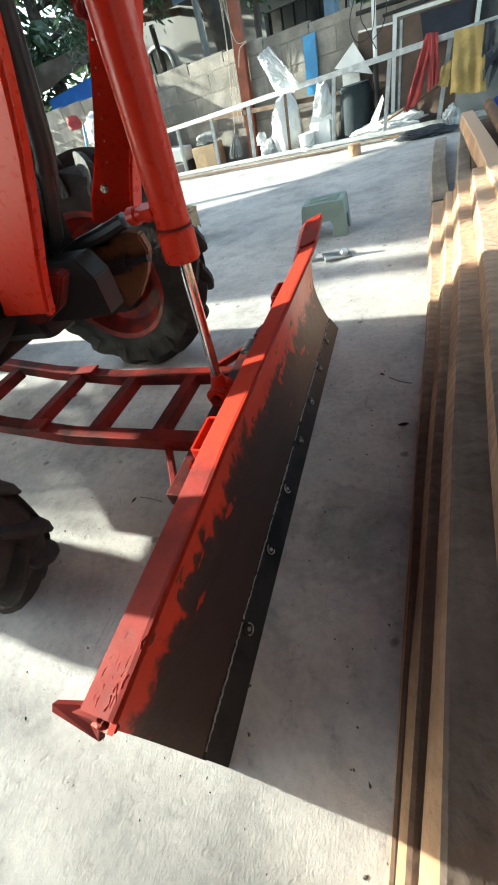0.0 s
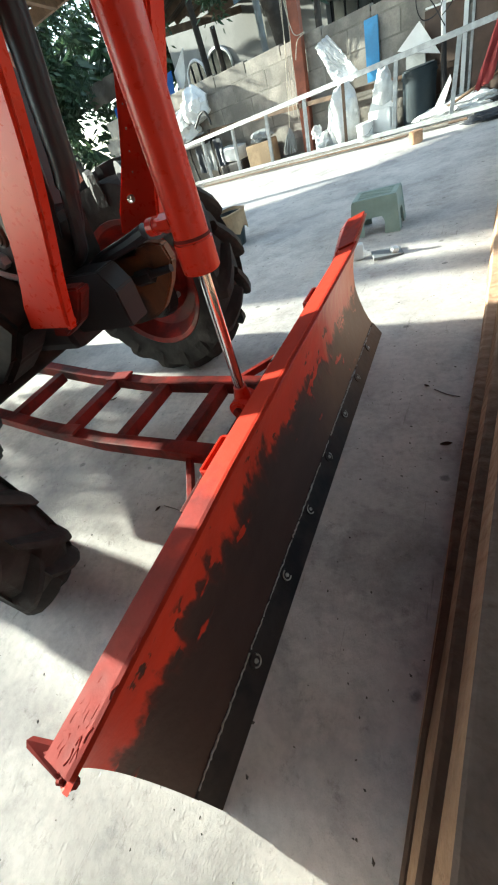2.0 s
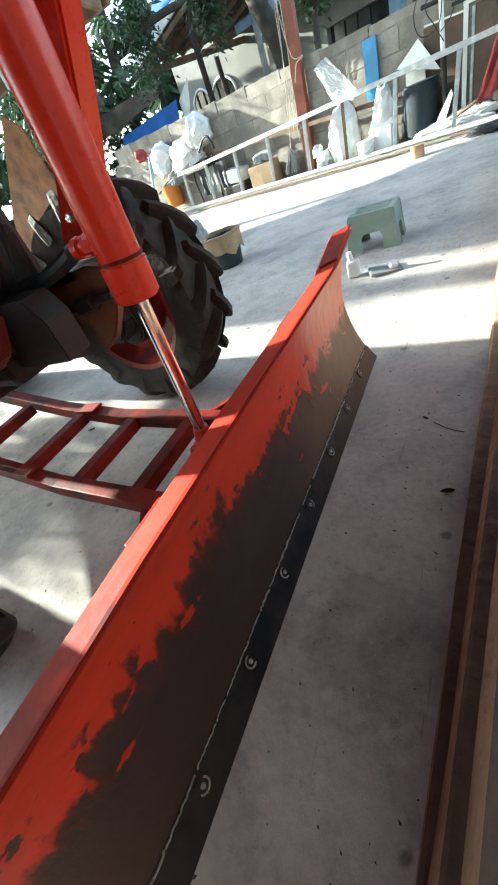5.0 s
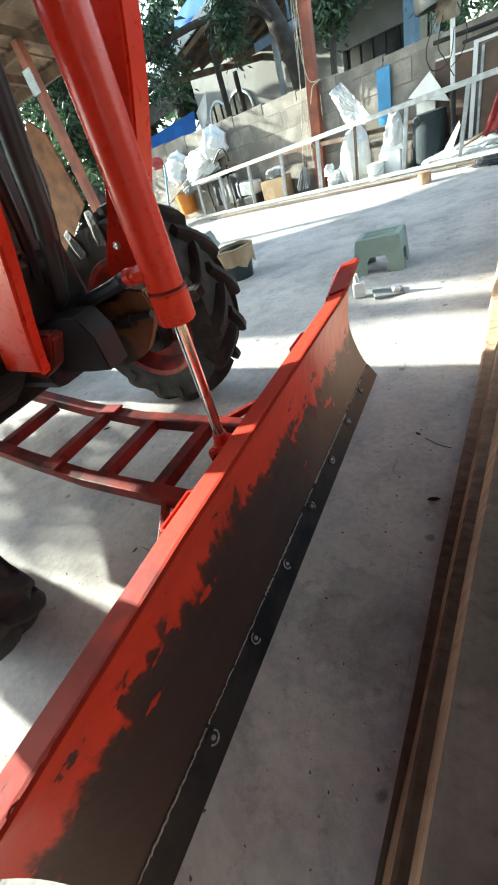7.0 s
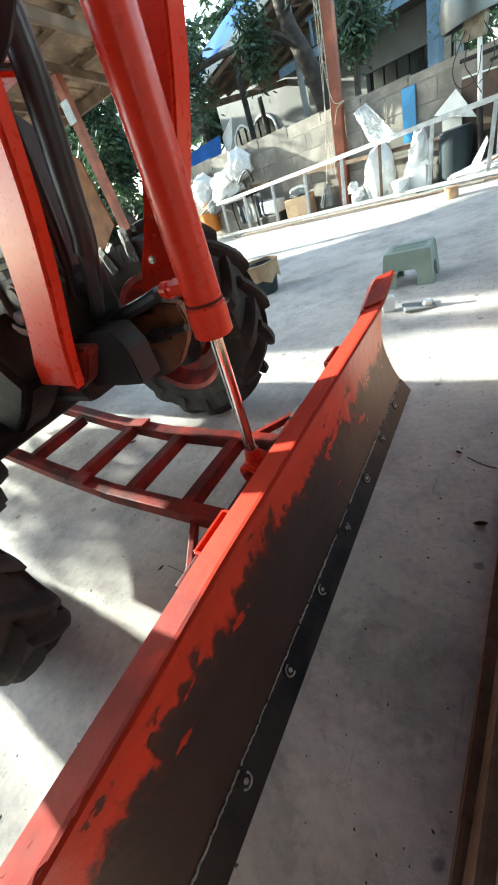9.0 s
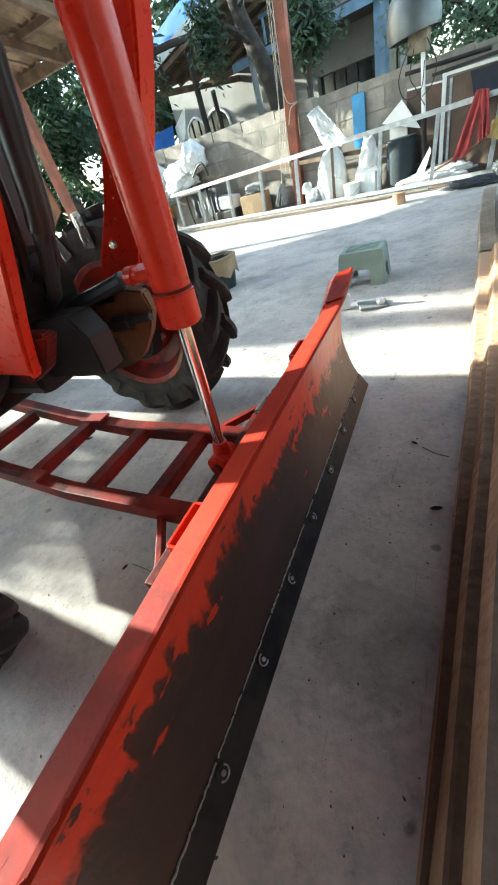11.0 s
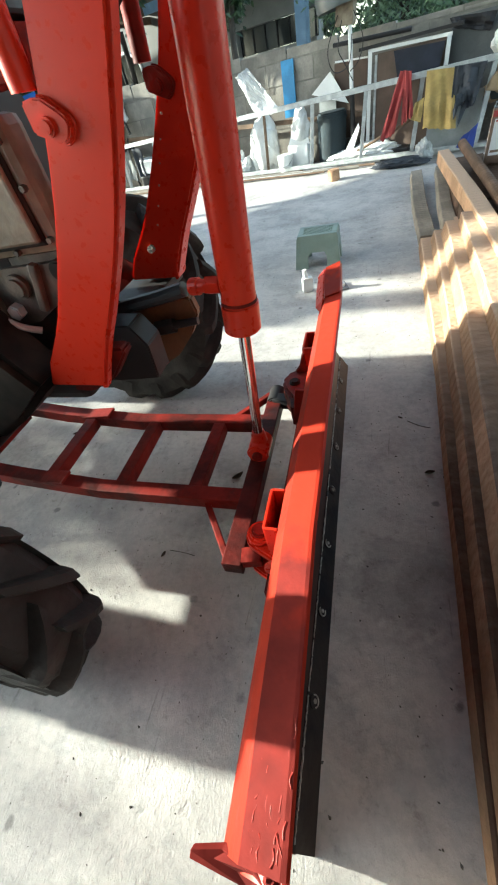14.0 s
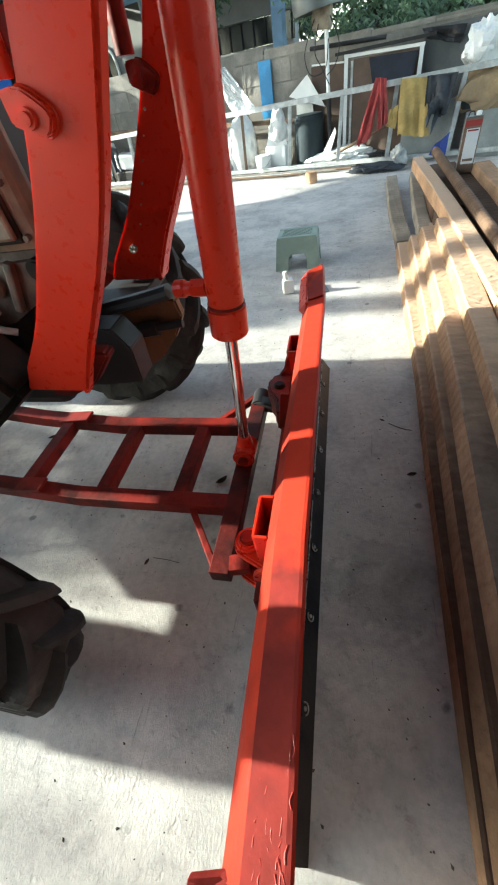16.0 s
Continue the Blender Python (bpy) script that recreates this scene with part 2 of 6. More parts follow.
    # a round damp stain in front of the blade
    off = n.new("ShaderNodeVectorMath")
    off.operation = "DISTANCE"
    off.inputs[1].default_value = (0.20, -0.06, 0.0)
    l.new(co.outputs["Object"], off.inputs[0])
    ring = n.new("ShaderNodeMath")
    ring.operation = "MULTIPLY_ADD"
    ring.inputs[1].default_value = 0.20
    l.new(noise_of(7, 6, rough=0.65), ring.inputs[0]), l.new(off.outputs["Value"], ring.inputs[2])
    col = times(col, ramp(ring.outputs[0], 0.205, 0.235, (0.77, 0.765, 0.775), (1, 1, 1)), 1.0)
    l.new(col, b.inputs["Base Color"])
    b.inputs["Roughness"].default_value = 0.85
    h = None
    for src, k in ((ramp(noise_of(210, 4, (1.0, 0.55, 1), 0.7), 0.44, 0.66, (0, 0, 0), (1, 1, 1)), 0.26), (noise_of(45, 7, rough=0.75), 0.4), (ramp(noise_of(26, 2), 0.66, 0.72, (1, 1, 1), (0, 0, 0)), 0.5), (noise_of(8, 3), 0.25)):
        if k:
            mu = n.new("ShaderNodeMath")
            mu.operation = "MULTIPLY_ADD"
            mu.inputs[1].default_value = k
            l.new(src, mu.inputs[0])
            if h:
                l.new(h, mu.inputs[2])
            else:
                mu.inputs[2].default_value = 0
            h = mu.outputs[0]
    bp = n.new("ShaderNodeBump")
    bp.inputs["Strength"].default_value, bp.inputs["Distance"].default_value = 0.38, 0.005
    l.new(h, bp.inputs["Height"]), l.new(bp.outputs["Normal"], b.inputs["Normal"])
    return m


def moldboard_material():
    """Red paint scraped off the lower half down to dark, browned steel, with a ragged edge."""
    m = bpy.data.materials.new("worn_blade_paint")
    m.use_nodes = True
    n, l = m.node_tree.nodes, m.node_tree.links
    b = n["Principled BSDF"]
    co = n.new("ShaderNodeTexCoord")
    sp = n.new("ShaderNodeSeparateXYZ")
    l.new(co.outputs["Object"], sp.inputs["Vector"])

    def noise_of(scale, detail, stretch=(1, 1, 1)):
        mp = n.new("ShaderNodeMapping")
        mp.inputs["Scale"].default_value = stretch
        t = n.new("ShaderNodeTexNoise")
        t.inputs["Scale"].default_value, t.inputs["Detail"].default_value = scale, detail
        l.new(co.outputs["Object"], mp.inputs["Vector"]), l.new(mp.outputs["Vector"], t.inputs["Vector"])
        return t.outputs["Fac"]

    def line(src, k, add):
        mu = n.new("ShaderNodeMath")
        mu.operation = "MULTIPLY_ADD"
        mu.inputs[1].default_value = k
        l.new(src, mu.inputs[0])
        if isinstance(add, float):
            mu.inputs[2].default_value = add
        else:
            l.new(add, mu.inputs[2])
        return mu.outputs[0]

    dab = n.new("ShaderNodeMapRange")
    dab.inputs["From Min"].default_value, dab.inputs["From Max"].default_value = 0.60, 0.68
    dab.inputs["To Max"].default_value = 0.085
    l.new(noise_of(17, 3, (1, 0.5, 1.25)), dab.inputs["Value"])
    hole = n.new("ShaderNodeMapRange")
    hole.inputs["From Min"].default_value, hole.inputs["From Max"].default_value = 0.60, 0.66
    hole.inputs["To Max"].default_value = -0.05
    l.new(noise_of(31, 4, (1, 0.7, 1)), hole.inputs["Value"])
    dabs = n.new("ShaderNodeMath")
    l.new(dab.outputs["Result"], dabs.inputs[0]), l.new(hole.outputs["Result"], dabs.inputs[1])
    edge = line(dabs.outputs[0], 1.0, line(noise_of(45, 5, (1, 1, 0.4)), 0.11, line(noise_of(13, 4, (1, 1.0, 0.55)), 0.26, line(noise_of(3.0, 2), 0.16, line(sp.outputs["Z"], 1.0, -0.472)))))
    r = n.new("ShaderNodeValToRGB")
    e = r.color_ramp.elements
    e[0].position, e[1].position = 0.0, 1.0
    e[0].color, e[1].color = (0.043, 0.0225, 0.0195, 1), (0.50, 0.034, 0.015, 1)
    mid = e.new(0.55)
    mid.color = (0.075, 0.018, 0.013, 1)
    r2 = n.new("ShaderNodeMapRange")
    r2.inputs["From Min"].default_value, r2.inputs["From Max"].default_value = -0.034, 0.024
    l.new(edge, r2.inputs["Value"]), l.new(r2.outputs["Result"], r.inputs["Fac"])
    g = n.new("ShaderNodeMapRange")
    g.inputs["To Min"].default_value, g.inputs["To Max"].default_value = 0.5, 1.35
    l.new(noise_of(16, 6, (1, 0.5, 1)), g.inputs["Value"])
    x = n.new("ShaderNodeMix")
    x.data_type, x.blend_type = "RGBA", "MULTIPLY"
    x.inputs["Factor"].default_value = 0.8
    l.new(r.outputs["Color"], x.inputs["A"]), l.new(g.outputs["Result"], x.inputs["B"])
    # bare steel's far end: rust plus bounced floor light, put into tan brown
    far = n.new("ShaderNodeMapRange")
    far.inputs["From Min"].default_value, far.inputs["From Max"].default_value = 0.25, 0.75
    l.new(line(noise_of(11, 6, (1, 0.6, 1)), 0.5, sp.outputs["Y"]), far.inputs["Value"])
    bare = n.new("ShaderNodeMath")
    bare.operation = "SUBTRACT"
    bare.use_clamp = True
    l.new(far.outputs["Result"], bare.inputs[0]), l.new(r2.outputs["Result"], bare.inputs[1])
    rust = n.new("ShaderNodeMix")
    rust.data_type = "RGBA"
    rust.inputs["B"].default_value = (0.135, 0.066, 0.036, 1)
    l.new(bare.outputs[0], rust.inputs["Factor"]), l.new(x.outputs["Result"], rust.inputs["A"])
    # far-end paint: wear and light bounced off the floor put into orange
    worn = n.new("ShaderNodeMapRange")
    worn.inputs["From Min"].default_value, worn.inputs["From Max"].default_value = 0.62, 1.0
    l.new(line(noise_of(24, 6, (1, 1.6, 0.5)), 0.7, sp.outputs["Y"]), worn.inputs["Value"])
    thin = n.new("ShaderNodeMath")
    thin.operation = "MULTIPLY"
    l.new(worn.outputs["Result"], thin.inputs[0]), l.new(r2.outputs["Result"], thin.inputs[1])
    bounced = n.new("ShaderNodeMix")
    bounced.data_type = "RGBA"
    bounced.inputs["B"].default_value = (0.52, 0.15, 0.07, 1)
    l.new(thin.outputs[0], bounced.inputs["Factor"]), l.new(rust.outputs["Result"], bounced.inputs["A"])
    l.new(bounced.outputs["Result"], b.inputs["Base Color"])
    b.inputs["Specular IOR Level"].default_value = 0.36
    rr = n.new("ShaderNodeMapRange")
    rr.inputs["To Min"].default_value, rr.inputs["To Max"].default_value = 0.5, 0.38
    l.new(r2.outputs["Result"], rr.inputs["Value"]), l.new(rr.outputs["Result"], b.inputs["Roughness"])
    bp = n.new("ShaderNodeBump")
    bp.inputs["Strength"].default_value, bp.inputs["Distance"].default_value = 0.25, 0.006
    l.new(line(r2.outputs["Result"], 0.5, noise_of(30, 5)), bp.inputs["Height"])
    l.new(bp.outputs["Normal"], b.inputs["Normal"])
    return m


# Darker copies of the timber: shade on tops and right-hand beams put into colour.
WOOD, SHADETOP, DARKWOOD, SHADEMID = timber_material("sawn_timber", (0.60, 0.36, 0.215)), timber_material("shaded_top_timber", (0.20, 0.12, 0.083)), timber_material("darkened_timber", (0.17, 0.105, 0.07)), timber_material("shaded_upper_timber", (0.22, 0.16, 0.128))
CAST_BROWN = mat("oily_brown_casting", (0.115, 0.078, 0.058), 0.55, var=0.45, scale=14, fine=80, bump=0.2, col2=(0.03, 0.022, 0.018), edge=(0.35, 0.6), spec=0.35)
DUSTY = timber_material("grey_dusty_timber", (0.54, 0.44, 0.345))
DEBRIS = mat("dark_grit", (0.19, 0.17, 0.15), 0.9, var=0.5, scale=30, fine=200, bump=0, spec=0.1)
DRY_LEAF = mat("dry_leaf", (0.14, 0.085, 0.05), 0.8, var=0.5, scale=30, fine=200, bump=0, spec=0.2)


def scuffed(m, dark, low, high, stretch):
    """Adds worn dark patches with sharp uneven rims to a painted surface."""
    n, l = m.node_tree.nodes, m.node_tree.links
    b = n["Principled BSDF"]
    mp = n.new("ShaderNodeMapping")
    mp.inputs["Scale"].default_value = stretch
    t = n.new("ShaderNodeTexNoise")
    t.inputs["Scale"].default_value, t.inputs["Detail"].default_value, t.inputs["Roughness"].default_value = 1.0, 6, 0.6
    l.new(n["Texture Coordinate"].outputs["Object"], mp.inputs["Vector"]), l.new(mp.outputs["Vector"], t.inputs["Vector"])
    r = n.new("ShaderNodeMapRange")
    r.inputs["From Min"].default_value, r.inputs["From Max"].default_value = low, high
    l.new(t.outputs["Fac"], r.inputs["Value"])
    x = n.new("ShaderNodeMix")
    x.data_type = "RGBA"
    x.inputs["B"].default_value = (*dark, 1)
    l.new(r.outputs["Result"], x.inputs["Factor"])
    l.new(b.inputs["Base Color"].links[0].from_socket, x.inputs["A"]), l.new(x.outputs["Result"], b.inputs["Base Color"])
    bp = n.new("ShaderNodeBump")
    bp.inputs["Strength"].default_value, bp.inputs["Distance"].default_value = 0.2, 0.0015
    bp.invert = True
    l.new(r.outputs["Result"], bp.inputs["Height"])
    l.new(b.inputs["Normal"].links[0].from_socket, bp.inputs["Normal"]), l.new(bp.outputs["Normal"], b.inputs["Normal"])


def uneven(m, low, high):
    """Lets each piece of a kind differ a little in tone."""
    n, l = m.node_tree.nodes, m.node_tree.links
    b = n["Principled BSDF"]
    oi, r, hv = n.new("ShaderNodeObjectInfo"), n.new("ShaderNodeMapRange"), n.new("ShaderNodeHueSaturation")
    r.inputs["To Min"].default_value, r.inputs["To Max"].default_value = low, high
    l.new(oi.outputs["Random"], r.inputs["Value"]), l.new(r.outputs["Result"], hv.inputs["Value"])
    l.new(b.inputs["Base Color"].links[0].from_socket, hv.inputs["Color"]), l.new(hv.outputs["Color"], b.inputs["Base Color"])


uneven(BLOCK, 0.80, 1.14)


def toned_along(m, y0, y1, tone):
    """Turns a surface to another tone along its length, with an uneven border."""
    n, l = m.node_tree.nodes, m.node_tree.links
    b, co = n["Principled BSDF"], n["Texture Coordinate"]
    sp, t, mu, r, x = n.new("ShaderNodeSeparateXYZ"), n.new("ShaderNodeTexNoise"), n.new("ShaderNodeMath"), n.new("ShaderNodeMapRange"), n.new("ShaderNodeMix")
    t.inputs["Scale"].default_value, t.inputs["Detail"].default_value = 14, 6
    l.new(co.outputs["Object"], sp.inputs["Vector"]), l.new(co.outputs["Object"], t.inputs["Vector"])
    mu.operation = "MULTIPLY_ADD"
    mu.inputs[1].default_value = 0.5
    l.new(t.outputs["Fac"], mu.inputs[0]), l.new(sp.outputs["Y"], mu.inputs[2])
    r.inputs["From Min"].default_value, r.inputs["From Max"].default_value = y0, y1
    l.new(mu.outputs[0], r.inputs["Value"])
    x.data_type = "RGBA"
    x.inputs["B"].default_value = (*tone, 1)
    l.new(r.outputs["Result"], x.inputs["Factor"])
    l.new(b.inputs["Base Color"].links[0].from_socket, x.inputs["A"]), l.new(x.outputs["Result"], b.inputs["Base Color"])


toned_along(SHADETOP, 1.75, 2.6, (0.50, 0.34, 0.235)), toned_along(SHADEMID, 1.75, 2.6, (0.48, 0.325, 0.225))  # dark near, pale far: shade and sun put into the tops' colour
toned_along(CUTTER, 0.32, 0.85, (0.085, 0.047, 0.030))
scuffed(RED, (0.50, 0.27, 0.22), 0.735, 0.76, (55, 55, 40))
scuffed(RED_BLADE, (0.20, 0.024, 0.018), 0.54, 0.62, (14, 6, 14))
# Lighter than the bar beneath: the ridges' glints are put into this colour.
RED_GLOSS = mat("glossy_maroon_paint", (0.40, 0.045, 0.035), 0.25, var=0.3, scale=20, bump=0, spec=0.4)
# Darker than the bar's front: shade on its upper side put into colour.
RED_MAROON = mat("dark_maroon_paint", (0.23, 0.027, 0.021), 0.74, var=0.45, scale=9, fine=45, bump=0.12, col2=(0.13, 0.018, 0.015), edge=(0.38, 0.58), spec=0.08)
toned_along(RED_MAROON, -0.19, -0.06, (0.37, 0.028, 0.013))
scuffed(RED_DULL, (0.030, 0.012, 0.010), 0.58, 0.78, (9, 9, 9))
CONCRETE, MOLDBOARD = concrete_material(), moldboard_material()


def thing(name, label, category, base=(0, 0, 0), group="", kind=""):
    ob = new(name)
    ob.location = Vector(base) * U
    ob.empty_display_size = 0.05
    return tagged(ob, label, category, group, kind)


def origin(ob):
    p = Vector((0, 0, 0))
    while ob:
        p += ob.location
        ob = ob.parent
    return p


def part(name, bm, material, parent=None, label="", smooth=False):
    """Links a bmesh drawn in plan units as one mesh object, under a thing or a part."""
    bmesh.ops.recalc_face_normals(bm, faces=bm.faces)
    bm.transform(Matrix.Scale(U, 4))
    if parent:
        bm.transform(Matrix.Translation(-origin(parent)))
    me = bpy.data.meshes.new(name)
    if smooth:
        for f in bm.faces:
            f.smooth = True
    bm.to_mesh(me)
    bm.free()
    me.materials.append(material)
    if smooth:
        me.set_sharp_from_angle(angle=radians(35))
    ob = new(name, me)
    if parent:
        ob.parent = parent
    return tagged(ob, label)


def box(c, s, rot=(0, 0, 0), bevel=0.004, bm=None):
    bm2 = bmesh.new()
    bmesh.ops.create_cube(bm2, size=1.0, matrix=Matrix.Diagonal((*s, 1)))
    if bevel:
        bmesh.ops.bevel(bm2, geom=bm2.edges[:], offset=min(bevel, 0.3 * min(s)), segments=2, affect="EDGES", profile=0.6)
    bm2.transform(pose(*c, *rot))
    return join(bm, bm2)


def join(bm, other):
    if bm is None:
        return other
    me = bpy.data.meshes.new("tmp")
    other.to_mesh(me)
    other.free()
    bm.from_mesh(me)
    bpy.data.meshes.remove(me)
    return bm


def rod(a, b, r, r2=None, seg=20, bm=None, bevel=0.0):
    a, b = Vector(a), Vector(b)
    bm2 = bmesh.new()
    d = (b - a).length
    bmesh.ops.create_cone(bm2, cap_ends=True, segments=seg, radius1=r, radius2=r if r2 is None else r2, depth=d)
    if bevel:
        es = [e for e in bm2.edges if abs(e.verts[0].co.z - e.verts[1].co.z) < 1e-6]
        bmesh.ops.bevel(bm2, geom=es, offset=bevel, segments=2, affect="EDGES")
    bm2.transform(Matrix.Translation((a + b) / 2) @ (b - a).to_track_quat("Z", "Y").to_matrix().to_4x4())
    return join(bm, bm2)


def beam(a, b, w, h, up=(0, 0, 1), bevel=0.004, bm=None):
    """A square bar from a to b, w across and h along up."""
    a, b = Vector(a), Vector(b)
    y = (b - a).normalized()
    x = y.cross(Vector(up)).normalized()
    z = x.cross(y)
    bm2 = box((0, 0, 0), (w, (b - a).length, h), bevel=bevel)
    m = Matrix((x, y, z)).transposed().to_4x4()
    bm2.transform(Matrix.Translation((a + b) / 2) @ m)
    return join(bm, bm2)


def hose(points, r, seg=10, bm=None, steps=8):
    """A round tube along a smooth line through the points."""
    pts = [Vector(p) for p in points]
    line = []
    for i in range(len(pts) - 1):
        p0, p1, p2, p3 = pts[max(i - 1, 0)], pts[i], pts[i + 1], pts[min(i + 2, len(pts) - 1)]
        for k in range(steps):
            t = k / steps
            line.append(0.5 * (2 * p1 + (p2 - p0) * t + (2 * p0 - 5 * p1 + 4 * p2 - p3) * t * t + (3 * p1 - p0 - 3 * p2 + p3) * t**3))
    line.append(pts[-1])
    bm = bm or bmesh.new()
    rings = []
    for i, p in enumerate(line):
        d = (line[min(i + 1, len(line) - 1)] - line[max(i - 1, 0)]).normalized()
        x = d.orthogonal().normalized() if not rings else (side - d * side.dot(d)).normalized()
        side = x
        y = d.cross(x)
        rings.append([bm.verts.new(p + r * (math.cos(a) * x + math.sin(a) * y)) for a in [math.tau * k / seg for k in range(seg)]])
    for a, b in zip(rings, rings[1:]):
        for k in range(seg):
            bm.faces.new((a[k], a[(k + 1) % seg], b[(k + 1) % seg], b[k]))
    bm.faces.new(rings[0]), bm.faces.new(rings[-1])
    return bm


def extrude(outline, axis, lo, hi, bm=None, bevel=0.0):
    """A plate: an outline in the two other axes, from lo to hi along axis ('x', 'y' or 'z')."""
    bm2 = bmesh.new()
    put = {"x": lambda p, v: (v, p[0], p[1]), "y": lambda p, v: (p[0], v, p[1]), "z": lambda p, v: (p[0], p[1], v)}[axis]
    lo_v = [bm2.verts.new(put(p, lo)) for p in outline]
    hi_v = [bm2.verts.new(put(p, hi)) for p in outline]
    n = len(outline)
    bm2.faces.new(lo_v), bm2.faces.new(hi_v[::-1])
    for i in range(n):
        bm2.faces.new((lo_v[i], lo_v[(i + 1) % n], hi_v[(i + 1) % n], hi_v[i]))
    bmesh.ops.recalc_face_normals(bm2, faces=bm2.faces)
    if bevel:
        bmesh.ops.bevel(bm2, geom=bm2.edges[:], offset=bevel, segments=2, affect="EDGES")
    return join(bm, bm2)


def crumple(c, s, seed, rot=(0, 0, 0), amount=0.25, sub=4):
    """A crumpled bag or heap: a rounded lump with folds, flat underneath."""
    bm = bmesh.new()
    bmesh.ops.create_icosphere(bm, subdivisions=sub, radius=0.5)
    for v in bm.verts:
        d = v.co.normalized()
        k = 0.8 * amount * noise.noise(d * 1.7 + Vector((seed, 0, 0))) + 0.55 * amount * abs(noise.noise(d * 3.2 + Vector((0, seed, 0)))) + 0.16 * amount * abs(noise.noise(d * 7 + Vector((0, 0, seed))))
        v.co = d * (0.5 + 0.5 * k)
        v.co.z = max(v.co.z, -0.42)
    bm.transform(pose(*c, *rot) @ Matrix.Diagonal((*s, 1)))
    return bm


def plate(points, thick):
    """A flat plate through the points, thickened along its normal."""
    bm = bmesh.new()
    vs = [bm.verts.new(p) for p in points]
    f = bm.faces.new(vs)
    bm.normal_update()
    d = f.normal * thick
    back = [bm.verts.new(v.co - d) for v in vs]
    bm.faces.new(back[::-1])
    n = len(vs)
    for i in range(n):
        bm.faces.new((vs[i], back[i], back[(i + 1) % n], vs[(i + 1) % n]))
    bmesh.ops.recalc_face_normals(bm, faces=bm.faces)
    bmesh.ops.bevel(bm, geom=bm.edges[:], offset=0.0015, segments=1, affect="EDGES")
    return bm


# ---- ground, floor, wall ----
ground = part("ground", box((0, 0, -0.12), (600, 600, 0.1), bevel=0), DIRT)
tagged(ground, "dry brown dirt ground", "ground", kind="structure")
floor = part("floor", box((-1, 3, -0.03), (18, 14, 0.06), bevel=0), CONCRETE)
tagged(floor, "worn grey concrete floor with stains", "floor", kind="structure")

WALL_A, WALL_B = 7.12, -0.27
WALL_TURN = math.degrees(math.atan2(WALL_B, 1))


def along(x, back=0.0, a=WALL_A):
    """The place on the yard's back wall line at x, back behind its face."""
    return a + back + WALL_B * x


# ---- unseen roof over the tractor's bay, added to hold back sky light ----
bm = box((1.1, -0.8, 4.2), (8.0, 11.6, 0.05), bevel=0)
for k in range(11):
    box((1.1, -6.4 + 1.1 * k, 4.11), (8.0, 0.08, 0.13), bevel=0.004, bm=bm)
tagged(part("ceiling", bm, CEILING), "unseen grey roof added to hold back sky light", "ceiling", kind="structure")

# Unseen walls, added and kept dark to hold light off the near timber.
tagged(part("wall_east", box((1.5, -0.5, 2.05), (0.12, 2.6, 4.1), bevel=0), DARKROOF), "unseen dark wall added to shade the timber", "wall", kind="structure")
tagged(part("wall_south", box((-0.1, -2.5, 2.05), (3.52, 0.12, 4.1), bevel=0), DARKROOF), "unseen dark wall added to cut light from behind", "wall", kind="structure")

# ---- railing along the wall ----
rail = thing("metal_railing", "galvanised steel ladder-like railing leaning along the wall", "railing", (0, 6.42, 0))


def rail_top(x):
    return 0.855 + 0.022 * x


RAIL_A = 6.42
for name, x0, x1, zz, w, h in (("top_rail", -5.36, 2.7, None, 0.075, 0.06), ("bottom_rail", -5.6, 2.7, 0.075, 0.06, 0.05)):
    z0, z1 = (rail_top(x0), rail_top(x1)) if zz is None else (zz, zz)
    part(name, beam((x0, along(x0, 0, RAIL_A), z0), (x1, along(x1, 0, RAIL_A), z1), w, h), GALV, rail)
for x in (-5.27, -4.55, -3.73, -2.93, -2.16, -0.72, 0.03, 0.72, 1.48, 2.3):
    y = along(x, 0, RAIL_A)
    part("upright", beam((x, y, 0.1), (x + 0.05, y, rail_top(x) - 0.028), 0.052, 0.05, up=(0, 1, 0)), GALV, rail)
part("upright", beam((-1.47, along(-1.47, 0, RAIL_A), 0.1), (-1.44, along(-1.44, 0, RAIL_A), rail_top(-1.4) - 0.028), 0.04, 0.04, up=(0, 1, 0)), BROWN, rail, "rusty brown upright")

# ---- tractor ----
tractor = thing("tractor", "small red farm tractor with a front loader frame", "tractor", (-1.0, 0.2, 0))
AX = -1.0


def spun(profile, cx, yc, cz, seg=48, flip=1, closed=False):
    """A ring or dish turned about an axle along y: profile of (radius, offset along y)."""
    bm, rings = bmesh.new(), []
    for k in range(seg):
        a = math.tau * k / seg
        rings.append([bm.verts.new((cx + r * math.cos(a), yc + y * flip, cz + r * math.sin(a))) for r, y in profile])
    n = len(profile)
    for k in range(seg):
        p, q = rings[k], rings[(k + 1) % seg]
        for i in range(n if closed else n - 1):
            bm.faces.new((p[i], p[(i + 1) % n], q[(i + 1) % n], q[i]))
    bmesh.ops.remove_doubles(bm, verts=bm.verts, dist=1e-5)
    return bm


